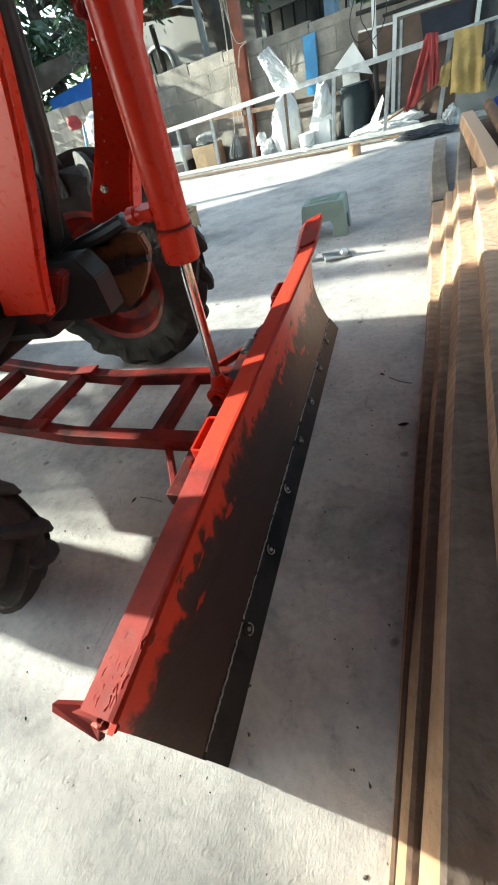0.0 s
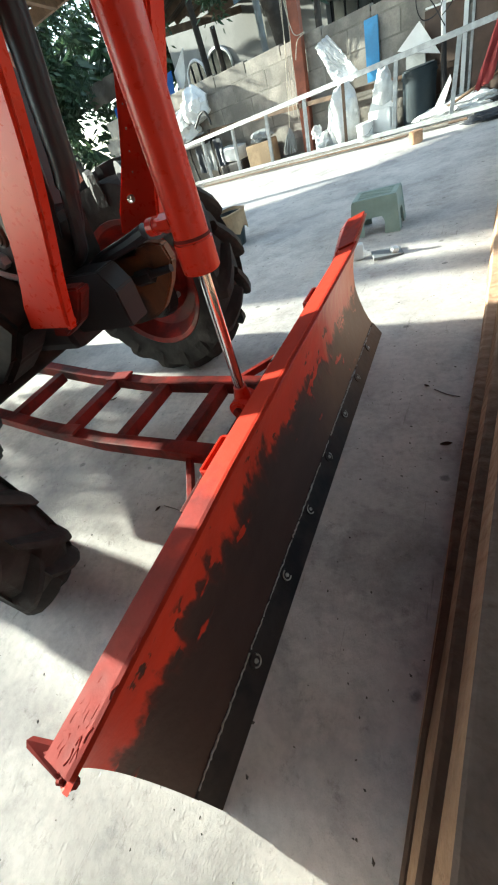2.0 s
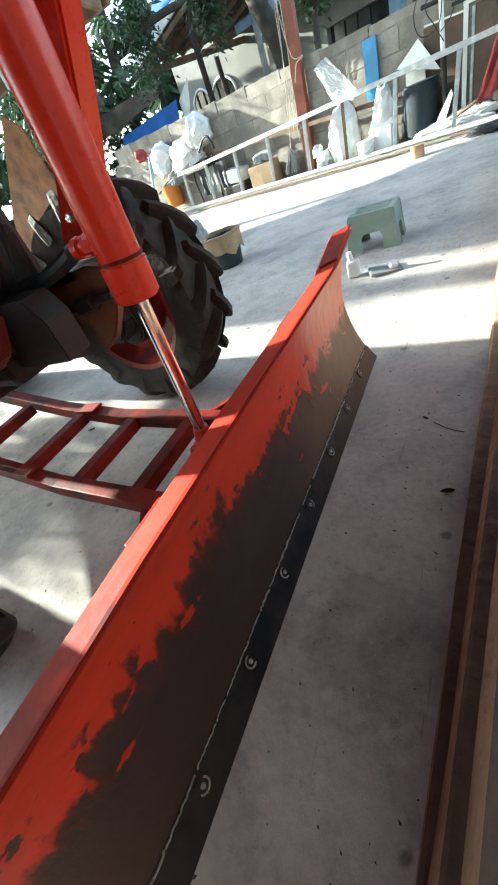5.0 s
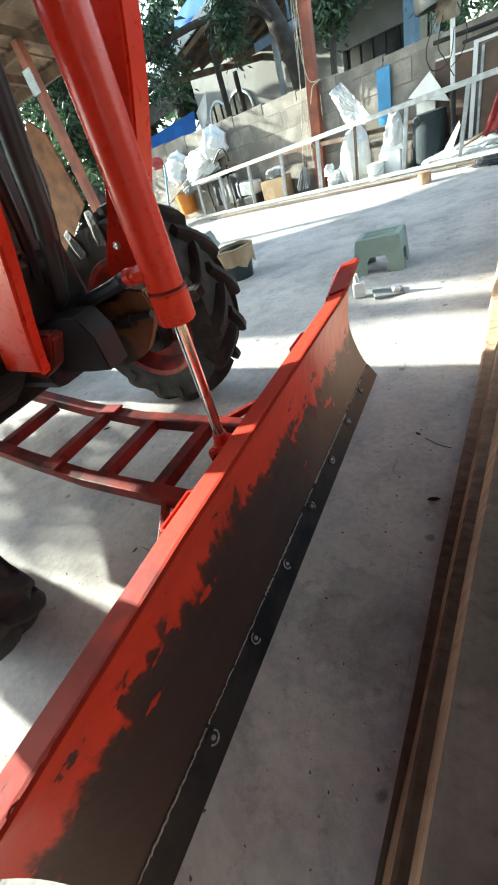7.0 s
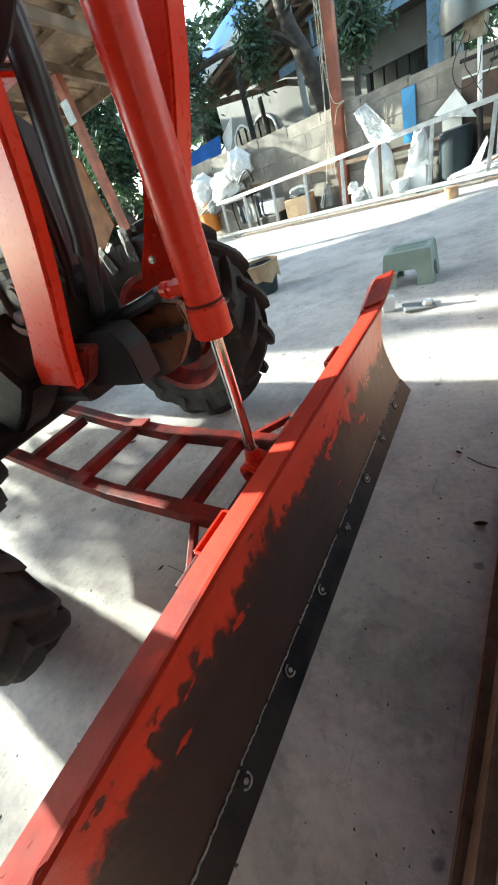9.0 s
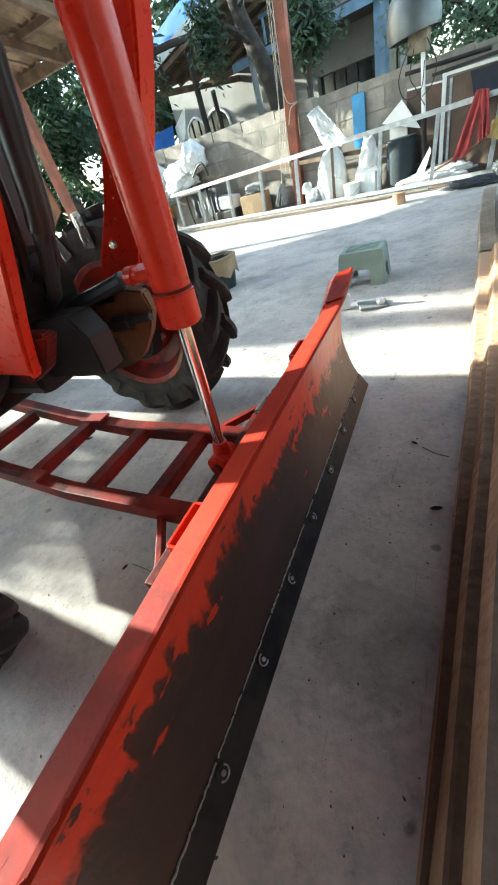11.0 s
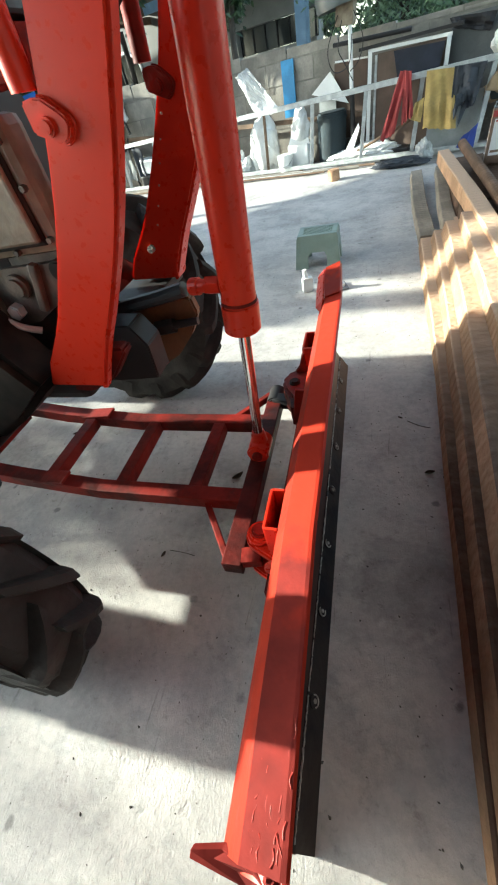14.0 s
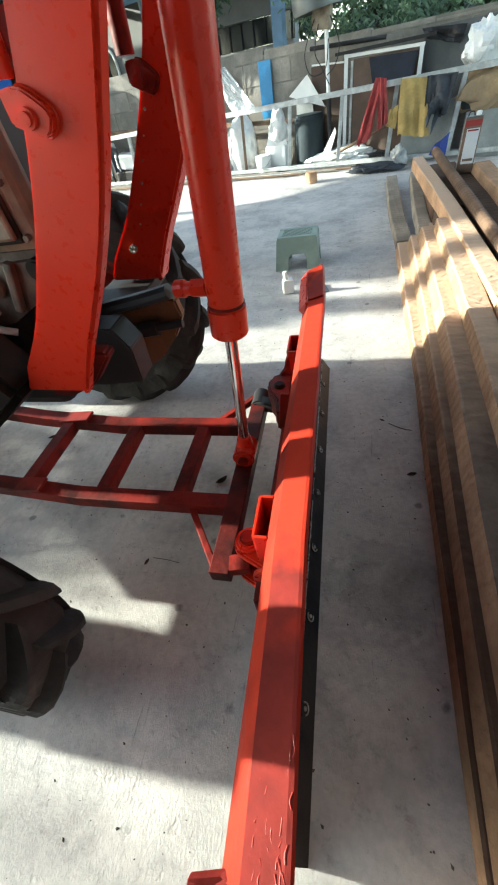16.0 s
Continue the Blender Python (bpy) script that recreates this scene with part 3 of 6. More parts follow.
def wheel_parts(cx, y0, y1, R, rim, lugs, wheel, inner, deep):
    """Tyre with moulded lugs, rim and hub; inner is -1 or 1: the side of the wheel that faces the tractor."""
    yc, w = (y0 + y1) / 2, (y1 - y0) / 2
    prof = [(rim, -0.78 * w), (rim + 0.03, -0.92 * w), (0.6 * rim + 0.4 * R, -w), (0.25 * rim + 0.75 * R, -w), (R - deep - 0.035, -0.94 * w), (R - deep - 0.01, -0.7 * w), (R - deep, 0)]
    prof += [(r, -y) for r, y in prof[-2::-1]]
    bm = spun(prof, cx, yc, R, closed=True, seg=60)
    part("tyre", bm, RUBBER, wheel, "black lugged tractor tyre", smooth=True)
    for side in (-1, 1):
        bm, rows = bmesh.new(), []
        for s, da0, hw, top, bot in ((-0.06, 0.06, 0.042, R - 0.004, R - deep - 0.02), (0.2, -0.02, 0.052, R + 0.003, R - deep - 0.02), (0.5, -0.11, 0.056, R + 0.003, R - deep - 0.02), (0.82, -0.21, 0.062, R - 0.004, R - deep - 0.03), (0.98, -0.26, 0.064, R - 0.018, R - deep - 0.04), (1.06, -0.285, 0.058, R - deep - 0.002, R - deep - 0.09)):
            rows.append([bm.verts.new((r * math.cos(da0 + da) * U, side * s * w * U, r * math.sin(da0 + da) * U)) for da, r in ((-hw * 1.35, bot), (-hw * 0.95, 0.75 * top + 0.25 * bot), (-hw * 0.62, top), (hw * 0.62, top), (hw * 0.95, 0.75 * top + 0.25 * bot), (hw * 1.35, bot))])
        for p, q in zip(rows, rows[1:]):
            for i in range(5):
                bm.faces.new((p[i], p[i + 1], q[i + 1], q[i]))
        bm.faces.new(rows[0]), bm.faces.new(rows[-1])
        bmesh.ops.recalc_face_normals(bm, faces=bm.faces)
        me = bpy.data.meshes.new("tread_lug")
        bm.to_mesh(me)
        bm.free()
        me.materials.append(RUBBER)
        for k in range(lugs):
            lug = new("tread_lug", me)
            lug.parent = wheel
            lug.rotation_euler = (0, -math.tau * (k + (0.5 if side > 0 else 0)) / lugs - 0.1, 0)
    rp = [(rim + 0.028, 0.86 * w), (rim + 0.02, 0.9 * w), (rim - 0.005, 0.82 * w), (rim - 0.02, 0.5 * w), (rim - 0.05, 0.15 * w), (0.62 * rim, -0.05 * w), (0.55 * rim, 0.12 * w), (0.3 * rim, 0.15 * w), (0.0, 0.15 * w)]
    r = part("rim", spun(rp, cx, yc, R, flip=inner), RED_RIM, wheel, "red painted steel wheel rim", smooth=True)
    part("hub", rod((cx, yc + inner * 0.1 * w, R), (cx, yc + inner * 0.75 * w, R), 0.3 * rim, 0.24 * rim, bevel=0.006), RUST, wheel, smooth=True)
    # Pale discs standing for daylight seen through the rim's holes.
    for k in range(6):
        a = math.tau * k / 6 + 0.4
        c = Vector((cx + 0.50 * rim * math.cos(a), yc + inner * 0.1 * w, R + 0.50 * rim * math.sin(a)))
        part("rim_disc", rod(c, c + Vector((0, inner * 0.035, 0)), 0.016, seg=6), GALV, r)


def wheel_at(name, cx, y0, y1, R, rim, lugs, inner, deep=0.03):
    wheel = new(name)
    wheel.parent = tractor
    wheel.location = Vector((cx - AX, (y0 + y1) / 2 - 0.2, R)) * U
    wheel_parts(cx, y0, y1, R, rim, lugs, wheel, inner, deep)


wheel_at("front_wheel", -1.085, 0.85, 1.11, 0.53, 0.31, 15, -1, 0.05)
wheel_at("front_wheel", AX, -0.62, -0.40, 0.48, 0.285, 15, 1)
# Unseen rear wheels, set so that their shade fits the floor's lit strips.
wheel_at("rear_wheel", -3.1, 0.85, 1.24, 0.70, 0.40, 18, -1)
wheel_at("rear_wheel", -3.1, -0.675, -0.335, 0.70, 0.40, 18, 1)

# axle, kingpin housings, front mount
axle = part("front_axle", rod((AX - 0.05, -0.36, 0.62), (AX - 0.05, 0.76, 0.62), 0.06, seg=24), SOOT, tractor, "oily black cast front axle", smooth=True)
HOUSING = [(-1.12, 0.66), (-0.98, 0.70), (-0.90, 0.66), (-0.90, 0.52), (-0.96, 0.44), (-1.07, 0.44), (-1.13, 0.52)]
for y, s in ((0.75, 1), (-0.29, -1)):
    bm = extrude(HOUSING, "y", y - 0.05, y + 0.05, bevel=0.02)
    bm = rod((AX, y + s * 0.04, 0.49), (AX, y + s * 0.12, 0.49), 0.1, 0.12, bm=bm, bevel=0.01)
    bm = rod((AX + 0.05, y - s * 0.10, 0.6), (AX + 0.05, y - s * 0.05, 0.6), 0.06, 0.07, bm=bm, bevel=0.008)
    part("kingpin_housing", bm, BLACK, axle)

mount = part("front_mount", box((-1.0, 0.21, 0.79), (0.66, 0.18, 0.13), bevel=0.02), BLACK, tractor, "black steel front mount")
part("side_box", extrude([(-0.72, 0.865), (-0.49, 0.86), (-0.455, 0.80), (-0.462, 0.69), (-0.56, 0.685), (-0.72, 0.685)], "y", 0.13, 0.215, bevel=0.004), BLACK, mount)
part("rusty_plate", extrude([(-0.80, 0.82), (-0.50, 0.855), (-0.43, 0.862), (-0.372, 0.85), (-0.362, 0.80), (-0.40, 0.735), (-0.47, 0.66), (-0.535, 0.625), (-0.62, 0.61), (-0.80, 0.60)], "y", 0.30, 0.335, bevel=0.006), RUST, mount, "oily rust-brown bracket plate")
part("cross_rod", rod((-0.62, 0.27, 0.765), (-0.36, 0.285, 0.785), 0.016, 0.011, seg=14), BLACK, mount, smooth=True)
part("rod_nut", rod((-0.50, 0.277, 0.772), (-0.44, 0.281, 0.777), 0.024, seg=6), BLACK, mount)
part("mount_bar", beam((-0.56, 0.30, 0.845), (-0.56, 0.52, 0.845), 0.16, 0.03), BLACK, mount)

part("axle_support", extrude([(-0.66, 0.80), (-0.80, 0.70), (-0.97, 0.61), (-1.62, 0.61), (-1.62, 1.0), (-0.78, 1.0)], "y", -0.08, 0.06, bevel=0.02), CASTING, tractor, "dark brown cast axle support")

# engine
engine = part("engine", box((-1.3, 0.24, 0.92), (1.2, 0.3, 0.56), bevel=0.03), BLACK, tractor, "dark oily engine block")
EY = 0.085
bm = box((-0.64, EY + 0.03, 1.19), (0.23, 0.07, 0.235), bevel=0.02)
cover = part("engine_cover", bm, BEIGE, engine, "beige cast engine side cover")
part("cover_panel", box((-0.645, EY - 0.014, 1.182), (0.165, 0.02, 0.165), bevel=0.01), BEIGE, cover)
part("cover_gasket", box((-0.645, EY - 0.006, 1.184), (0.182, 0.014, 0.186), bevel=0.004), SOOT, cover, "dark oily gasket line")
part("cover_lip", box((-0.645, EY - 0.012, 1.293), (0.21, 0.05, 0.028), bevel=0.01), BEIGE, cover)
part("cover_pipe", hose([(-0.80, EY - 0.02, 1.325), (-0.68, EY - 0.03, 1.33), (-0.60, EY - 0.01, 1.345), (-0.57, EY + 0.04, 1.36)], 0.018, 10), CAST_BROWN, cover, smooth=True)
casing = part("lower_casing", extrude([(-0.95, 1.072), (-0.535, 1.072), (-0.528, 1.02), (-0.585, 0.955), (-0.70, 0.90), (-0.95, 0.87)], "y", EY - 0.005, EY + 0.06, bevel=0.018), CAST_BROWN, engine, "oily brown cast crankcase")
# Solid dark plug: the shade inside the hole is put into its colour.
part("casing_bore", rod((-0.565, EY - 0.012, 1.035), (-0.565, EY + 0.02, 1.035), 0.024, seg=20, bevel=0.005), SOOT, casing, smooth=True)
part("casing_boss", rod((-0.70, EY - 0.025, 1.012), (-0.70, EY + 0.02, 1.012), 0.03, seg=20, bevel=0.008), CAST_BROWN, casing, smooth=True)
part("casing_rib", beam((-0.66, EY - 0.012, 0.95), (-0.62, EY - 0.012, 1.06), 0.02, 0.02, bevel=0.005), CAST_BROWN, casing)
part("casing_rib", beam((-0.80, EY - 0.012, 0.92), (-0.78, EY - 0.012, 1.06), 0.02, 0.02, bevel=0.005), CAST_BROWN, casing)
part("drain_plug", rod((-0.745, EY - 0.03, 0.955), (-0.745, EY, 0.955), 0.02, seg=6, bevel=0.003), GALV, casing)
part("fuel_pipe", hose([(-0.95, EY - 0.03, 0.95), (-0.82, EY - 0.05, 0.985), (-0.74, EY - 0.045, 0.93), (-0.70, EY - 0.02, 0.90)], 0.009, 8), GALV, casing, smooth=True)
for x, z in ((-0.542, 1.10), (-0.542, 1.195), (-0.545, 1.27), (-0.645, 1.085), (-0.745, 1.09), (-0.745, 1.18), (-0.745, 1.27), (-0.645, 1.278)):
    part("cover_bolt", rod((x, EY - 0.016, z), (x, EY + 0.0, z), 0.007, seg=6), CAST_BROWN, cover)
part("oil_pan", box((-0.85, 0.2, 0.96), (0.5, 0.22, 0.16), (0, 6, 0), bevel=0.03), SOOT, engine)
part("filter_can", rod((-0.93, 0.0, 0.86), (-0.74, 0.0, 0.90), 0.055, seg=20, bevel=0.008), BLACK, engine, smooth=True)
part("fan_shroud", rod((-0.74, 0.25, 1.215), (-0.69, 0.25, 1.215), 0.195, seg=48, bevel=0.008), BLACK, engine, "black round fan shroud", smooth=True)
hood = part("hood", extrude([(0.03, 1.41), (0.03, 1.52), (0.08, 1.60), (0.16, 1.63), (0.27, 1.62), (0.335, 1.55), (0.335, 1.41)], "x", -2.1, -0.56, bevel=0.012), RED, tractor, "glossy red engine hood")
part("hood_rail", box((-1.16, 0.055, 1.355), (1.6, 0.09, 0.055), bevel=0.008), RED_DULL, hood)
part("hood_trim", box((-1.16, 0.045, 1.398), (1.6, 0.08, 0.022), bevel=0.006), HOSE, hood, "glossy black trim strip")
lamp = part("headlight", box((-0.548, 0.285, 1.47), (0.03, 0.09, 0.11), bevel=0.01), BLACK, hood, "square headlight with ribbed glass")
part("lens", box((-0.531, 0.285, 1.47), (0.012, 0.078, 0.098), bevel=0.004), LENS, lamp, "ribbed clear glass")
for k in range(6):
    part("lens_rib", box((-0.5245, 0.285, 1.43 + 0.016 * k), (0.006, 0.07, 0.006), bevel=0.002), LENS, lamp)
part("transmission", box((-2.55, 0.2, 0.82), (1.3, 0.36, 0.46), bevel=0.04), BLACK, tractor)
# Unseen axle, boards and plate, added to block sun and shape floor shade.
part("unseen_rear_axle", rod((-3.1, 0.30, 0.72), (-3.1, 0.86, 0.72), 0.10, seg=20), SOOT, tractor, smooth=True)
part("shade_board", extrude([(-2.62, 0.02), (-2.22, -0.245), (-1.66, -0.245), (-1.66, 0.02)], "z", 0.485, 0.515), RED_DULL, tractor)
part("shade_board", box((-2.3, 0.55, 0.5), (1.0, 0.30, 0.03)), RED_DULL, tractor)
part("shade_step", box((-1.71, -0.285, 0.468), (0.48, 0.10, 0.03)), RED_DULL, tractor)

# loader arms: curved box sections
ARM = [(-0.60, 0.785), (-0.462, 0.98), (-0.357, 1.15), (-0.287, 1.30), (-0.232, 1.45), (-0.225, 1.62), (-0.30, 1.78), (-0.5, 1.9), (-1.0, 2.0)]
FAR_ARM = [(-0.53, 0.872), (-0.41, 1.06), (-0.325, 1.21), (-0.262, 1.345), (-0.225, 1.47), (-0.225, 1.62), (-0.30, 1.78), (-0.5, 1.9), (-1.0, 2.0)]


def smooth_line(points, steps=5):
    c = [Vector(p) for p in points]
    line = []
    for i in range(len(c) - 1):
        p0, p1, p2, p3 = c[max(i - 1, 0)], c[i], c[i + 1], c[min(i + 2, len(c) - 1)]
        for k in range(steps):
            t = k / steps
            line.append(0.5 * (2 * p1 + (p2 - p0) * t + (2 * p0 - 5 * p1 + 4 * p2 - p3) * t * t + (3 * p1 - p0 - 3 * p2 + p3) * t**3))
    return line + [c[-1]]


def curved_arm(y0, y1, width, points):
    line = smooth_line([(x, 0, z) for x, z in points])
    bm, rings = bmesh.new(), []
    for i, p in enumerate(line):
        d = (line[min(i + 1, len(line) - 1)] - line[max(i - 1, 0)]).normalized()
        nrm = Vector((d.z, 0, -d.x))
        if i == 0:
            nrm = Vector((1, 0, -0.04))
        w = width / 2 + max(0.0, 0.022 - 0.006 * i)
        rings.append([bm.verts.new((p + nrm * s + Vector((0, y, 0)))) for s, y in ((-w, y0), (w, y0), (w, y1), (-w, y1))])
    for a, b in zip(rings, rings[1:]):
        for k in range(4):
            bm.faces.new((a[k], a[(k + 1) % 4], b[(k + 1) % 4], b[k]))
    bm.faces.new(rings[0]), bm.faces.new(rings[-1])
    bmesh.ops.recalc_face_normals(bm, faces=bm.faces)
    es = [e for e in bm.edges if len(e.link_faces) == 2 and e.calc_face_angle(0) > 1.0]
    bmesh.ops.bevel(bm, geom=es, offset=0.007, segments=2, affect="EDGES")
    return bm


near_arm = part("loader_arm", curved_arm(-0.03, 0.006, 0.120, ARM), RED, tractor, "bright red curved loader arm", smooth=True)
part("arm_foot", extrude([(-0.57, 0.872), (-0.445, 0.866), (-0.437, 0.855), (-0.512, 0.775), (-0.60, 0.737), (-0.66, 0.742)], "y", 0.008, 0.052, bevel=0.006), RED_DULL, near_arm)
far_arm = part("loader_arm", curved_arm(0.41, 0.48, 0.118, FAR_ARM), RED, tractor, "red curved loader arm, dented", smooth=True)


def ear(arm, x, y, z, side, material):
    """A welded ear plate with its pin, and the lift cylinder that hangs from it."""
    out = [(x + a, z + b) for a, b in ((-0.034, 0.032), (-0.012, 0.034), (0.002, 0.030), (0.022, 0.013), (0.029, 0.005), (0.031, -0.004), (0.022, -0.018), (0.014, -0.023), (0.005, -0.023), (-0.034, -0.004))]
    lo, hi = sorted((y, y + side * 0.016))
    e = part("ear", extrude(out, "y", lo, hi, bevel=0.003), material, arm)
    part("weld_bead", hose([(a, y + side * 0.002, b) for a, b in out[1:]], 0.0022, 6, steps=3), material, e, smooth=True)
    part("pin", rod((x - 0.004, y, z), (x - 0.004, y + side * 0.026, z), 0.0125, seg=24, bevel=0.004), material, e, smooth=True)
    part("lift_cylinder", rod((x - 0.037, y - side * 0.012, z + 0.042), (x + 0.0, y - side * 0.012, z + 0.6), 0.020, seg=20), material, arm, smooth=True)


ear(near_arm, -0.335, -0.03, 1.270, -1, RED)
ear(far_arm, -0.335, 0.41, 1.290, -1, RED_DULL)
part("arm_bolt", rod((-0.498, 0.398, 0.962), (-0.498, 0.415, 0.962), 0.011, seg=8), WELD, far_arm, "worn bare bolt")
rnd = random.Random(4)
for k in range(7):
    t = k / 6
    part("dent", rod((-0.455 + 0.12 * t, 0.4085, 1.02 + 0.27 * t), (-0.455 + 0.12 * t, 0.4105, 1.02 + 0.27 * t), 0.002 + 0.003 * rnd.random(), seg=6), WELD, far_arm)

# hoses
part("hydraulic_hose", hose([(-0.345, 0.23, 0.905), (-0.43, 0.24, 0.885), (-0.56, 0.25, 0.86), (-0.66, 0.24, 0.83), (-0.8, 0.26, 0.85)], 0.02), HOSE, tractor, smooth=True)
part("hydraulic_hose", hose([(-0.35, 0.19, 1.62), (-0.37, 0.19, 1.40), (-0.395, 0.185, 1.28), (-0.42, 0.18, 1.19), (-0.45, 0.18, 1.10), (-0.475, 0.18, 1.05)], 0.030, 14), HOSE, tractor, "black spiral hose sleeve", smooth=True)
part("hydraulic_hose", hose([(-0.455, 0.175, 1.09), (-0.485, 0.175, 1.03), (-0.525, 0.18, 0.96), (-0.575, 0.19, 0.90), (-0.70, 0.21, 0.86)], 0.019, 10), HOSE, tractor, smooth=True)
part("hydraulic_hose", hose([(-0.465, 0.21, 1.10), (-0.51, 0.215, 1.03), (-0.555, 0.215, 0.96), (-0.62, 0.22, 0.90), (-0.76, 0.225, 0.86)], 0.017, 10), HOSE, tractor, smooth=True)
part("hydraulic_hose", hose([(-0.43, 0.165, 1.58), (-0.45, 0.155, 1.38), (-0.485, 0.155, 1.22), (-0.54, 0.16, 1.06), (-0.64, 0.18, 0.92)], 0.015, 10), HOSE, tractor, smooth=True)
part("hydraulic_hose", hose([(-0.30, 0.15, 1.43), (-0.35, 0.16, 1.435), (-0.43, 0.18, 1.44), (-0.52, 0.2, 1.45)], 0.012, 8), HOSE, tractor, smooth=True)
part("hydraulic_hose", hose([(-0.20, 0.1, 1.42), (-0.28, 0.08, 1.36), (-0.37, 0.07, 1.345), (-0.50, 0.07, 1.37)], 0.014), HOSE, tractor, smooth=True)

# ---- blade cylinder ----
cyl = thing("hydraulic_cylinder", "red hydraulic cylinder with a bright chrome rod", "hydraulic cylinder", (-0.22, 0.15, 0.33))
PIN, TOP = Vector((-0.226, 0.200, 0.345)), Vector((-0.138, 0.224, 1.75))
ax = (TOP - PIN).normalized()
barrel = part("barrel", rod(PIN + ax * 0.5, TOP, 0.045, seg=48), RED, cyl, smooth=True)
part("gland", rod(PIN + ax * 0.445, PIN + ax * 0.525, 0.050, seg=48, bevel=0.005), RED, cyl, smooth=True)
part("gland_ring", rod(PIN + ax * 0.525, PIN + ax * 0.532, 0.0475, seg=48), RED_DULL, cyl, smooth=True)
part("rod", rod(PIN, PIN + ax * 0.46, 0.017, seg=32), CHROME, cyl, "bright chrome rod", smooth=True)
c = PIN + ax * 0.57
port = part("port", rod(c, c + Vector((-0.135, 0.02, -0.005)), 0.017, seg=18), RED, cyl, smooth=True)
part("port_nut", rod(c + Vector((-0.045, 0.007, -0.002)), c + Vector((-0.085, 0.013, -0.003)), 0.023, seg=6), RED, port)
part("port_nut", rod(c + Vector((-0.105, 0.016, -0.004)), c + Vector((-0.135, 0.02, -0.005)), 0.022, seg=16, bevel=0.003), RED, port)
eye = part("rod_eye", rod((-0.226, 0.152, 0.335), (-0.226, 0.245, 0.335), 0.039, seg=28, bevel=0.006), RED, cyl, smooth=True)
part("eye_pin", rod((-0.226, 0.138, 0.335), (-0.226, 0.262, 0.335), 0.018, seg=16, bevel=0.003), RED_DULL, eye, smooth=True)
part("eye_neck", rod(PIN + ax * 0.02, PIN + ax * 0.062, 0.03, 0.022, seg=20), RED, eye, smooth=True)

# ---- dozer blade ----
blade = thing("dozer_blade", "red steel dozer blade worn to dark bare metal below", "dozer blade", (0, 0.2, 0))
Y0, Y1 = -0.77, 1.165
PROF = [(0.004, 0.052), (-0.026, 0.112), (-0.052, 0.193), (-0.067, 0.272), (-0.066, 0.357), (-0.052, 0.43), (-0.026, 0.498), (0.029, 0.546)]


def sheet(profile, thick, y0, y1, n, wob, rise=0.0, bend=0.0):
    """A bent plate of a certain thickness along y, a little uneven; rise: how far its top climbs towards the far end; bend: how far it leans out at the near end."""
    bm, rows = bmesh.new(), []
    back = [(x - thick, z) for x, z in profile][::-1]
    for k in range(n + 1):
        y = y0 + (y1 - y0) * k / n
        d = wob * noise.noise(Vector((y * 3.1, 0, 7)))
        k = rise * max(0.0, (y - 0.88) / 0.285) ** 1.3
        up = [k * max(0.0, (z - 0.43) / 0.113) for x, z in profile + back]
        s = bend * max(0.0, (-0.25 - y) / 0.5)
        rows.append([bm.verts.new((x + d - 0.45 * q + s * min(1.0, max(0.0, (z - 0.40) / 0.14)), y, z + q + 0.5 * wob * noise.noise(Vector((y * 2.0, 3, z * 4))))) for (x, z), q in zip(profile + back, up)])
    m = len(rows[0])
    for p, q in zip(rows, rows[1:]):
        for i in range(m):
            bm.faces.new((p[i], p[(i + 1) % m], q[(i + 1) % m], q[i]))
    bm.faces.new(rows[0]), bm.faces.new(rows[-1])
    return bm


part("moldboard", sheet([v for v in [Vector((p.x, p.z)) for p in smooth_line([(x, 0, z) for x, z in PROF], 3)]], 0.01, Y0, Y1, 60, 0.003, 0.028, 0.014), MOLDBOARD, blade, "red paint worn to brown bare steel", smooth=True)
part("cutting_edge", extrude([(-0.002, 0.066), (0.0035, 0.0635), (0.044, 0.0), (0.034, 0.0), (-0.012, 0.06)], "y", Y0 + 0.002, Y1, bevel=0.001), CUTTER, blade, "black worn steel cutting edge")
beam_top = part("top_beam", sheet([(0.0225, 0.5515), (-0.036, 0.536), (-0.066, 0.473)], 0.008, Y0 + 0.012, 0.93, 40, 0.002, 0.0, 0.016), RED_BLADE, blade, "red angle bar along the top")
beam_top.data.materials.append(RED_MAROON)  # the upper side's shade is put into this maroon, darkest towards the near end
for p in beam_top.data.polygons:
    p.material_index = 1 if abs(p.normal.z) > 0.9 else 0
rnd = random.Random(11)
for k in range(-2, 5):
    y = 0.24 * k + 0.004 * (rnd.random() - 0.5)
    turn = rnd.random() * 6
    b = part("bolt", rod((0.006, y, 0.040), (0.0185, y, 0.048), 0.020, 0.019, seg=22), CUTTER, blade)
    part("weld_ring", hose([(0.0190 + 0.015 * math.sin(a) * -0.53, y + 0.015 * math.cos(a), 0.0485 + 0.015 * math.sin(a) * 0.85) for a in [turn + 0.5 * i for i in range(rnd.randint(5, 9))]], 0.0022, 6, steps=2), WELD, b)
    part("bolt_head", rod((0.017, y, 0.047), (0.0205, y, 0.0495), 0.009 * rnd.uniform(0.6, 1), 0.006, seg=7), WELD, b)
# weld seam above the cutting edge, in ragged runs
y = Y0 + 0.015
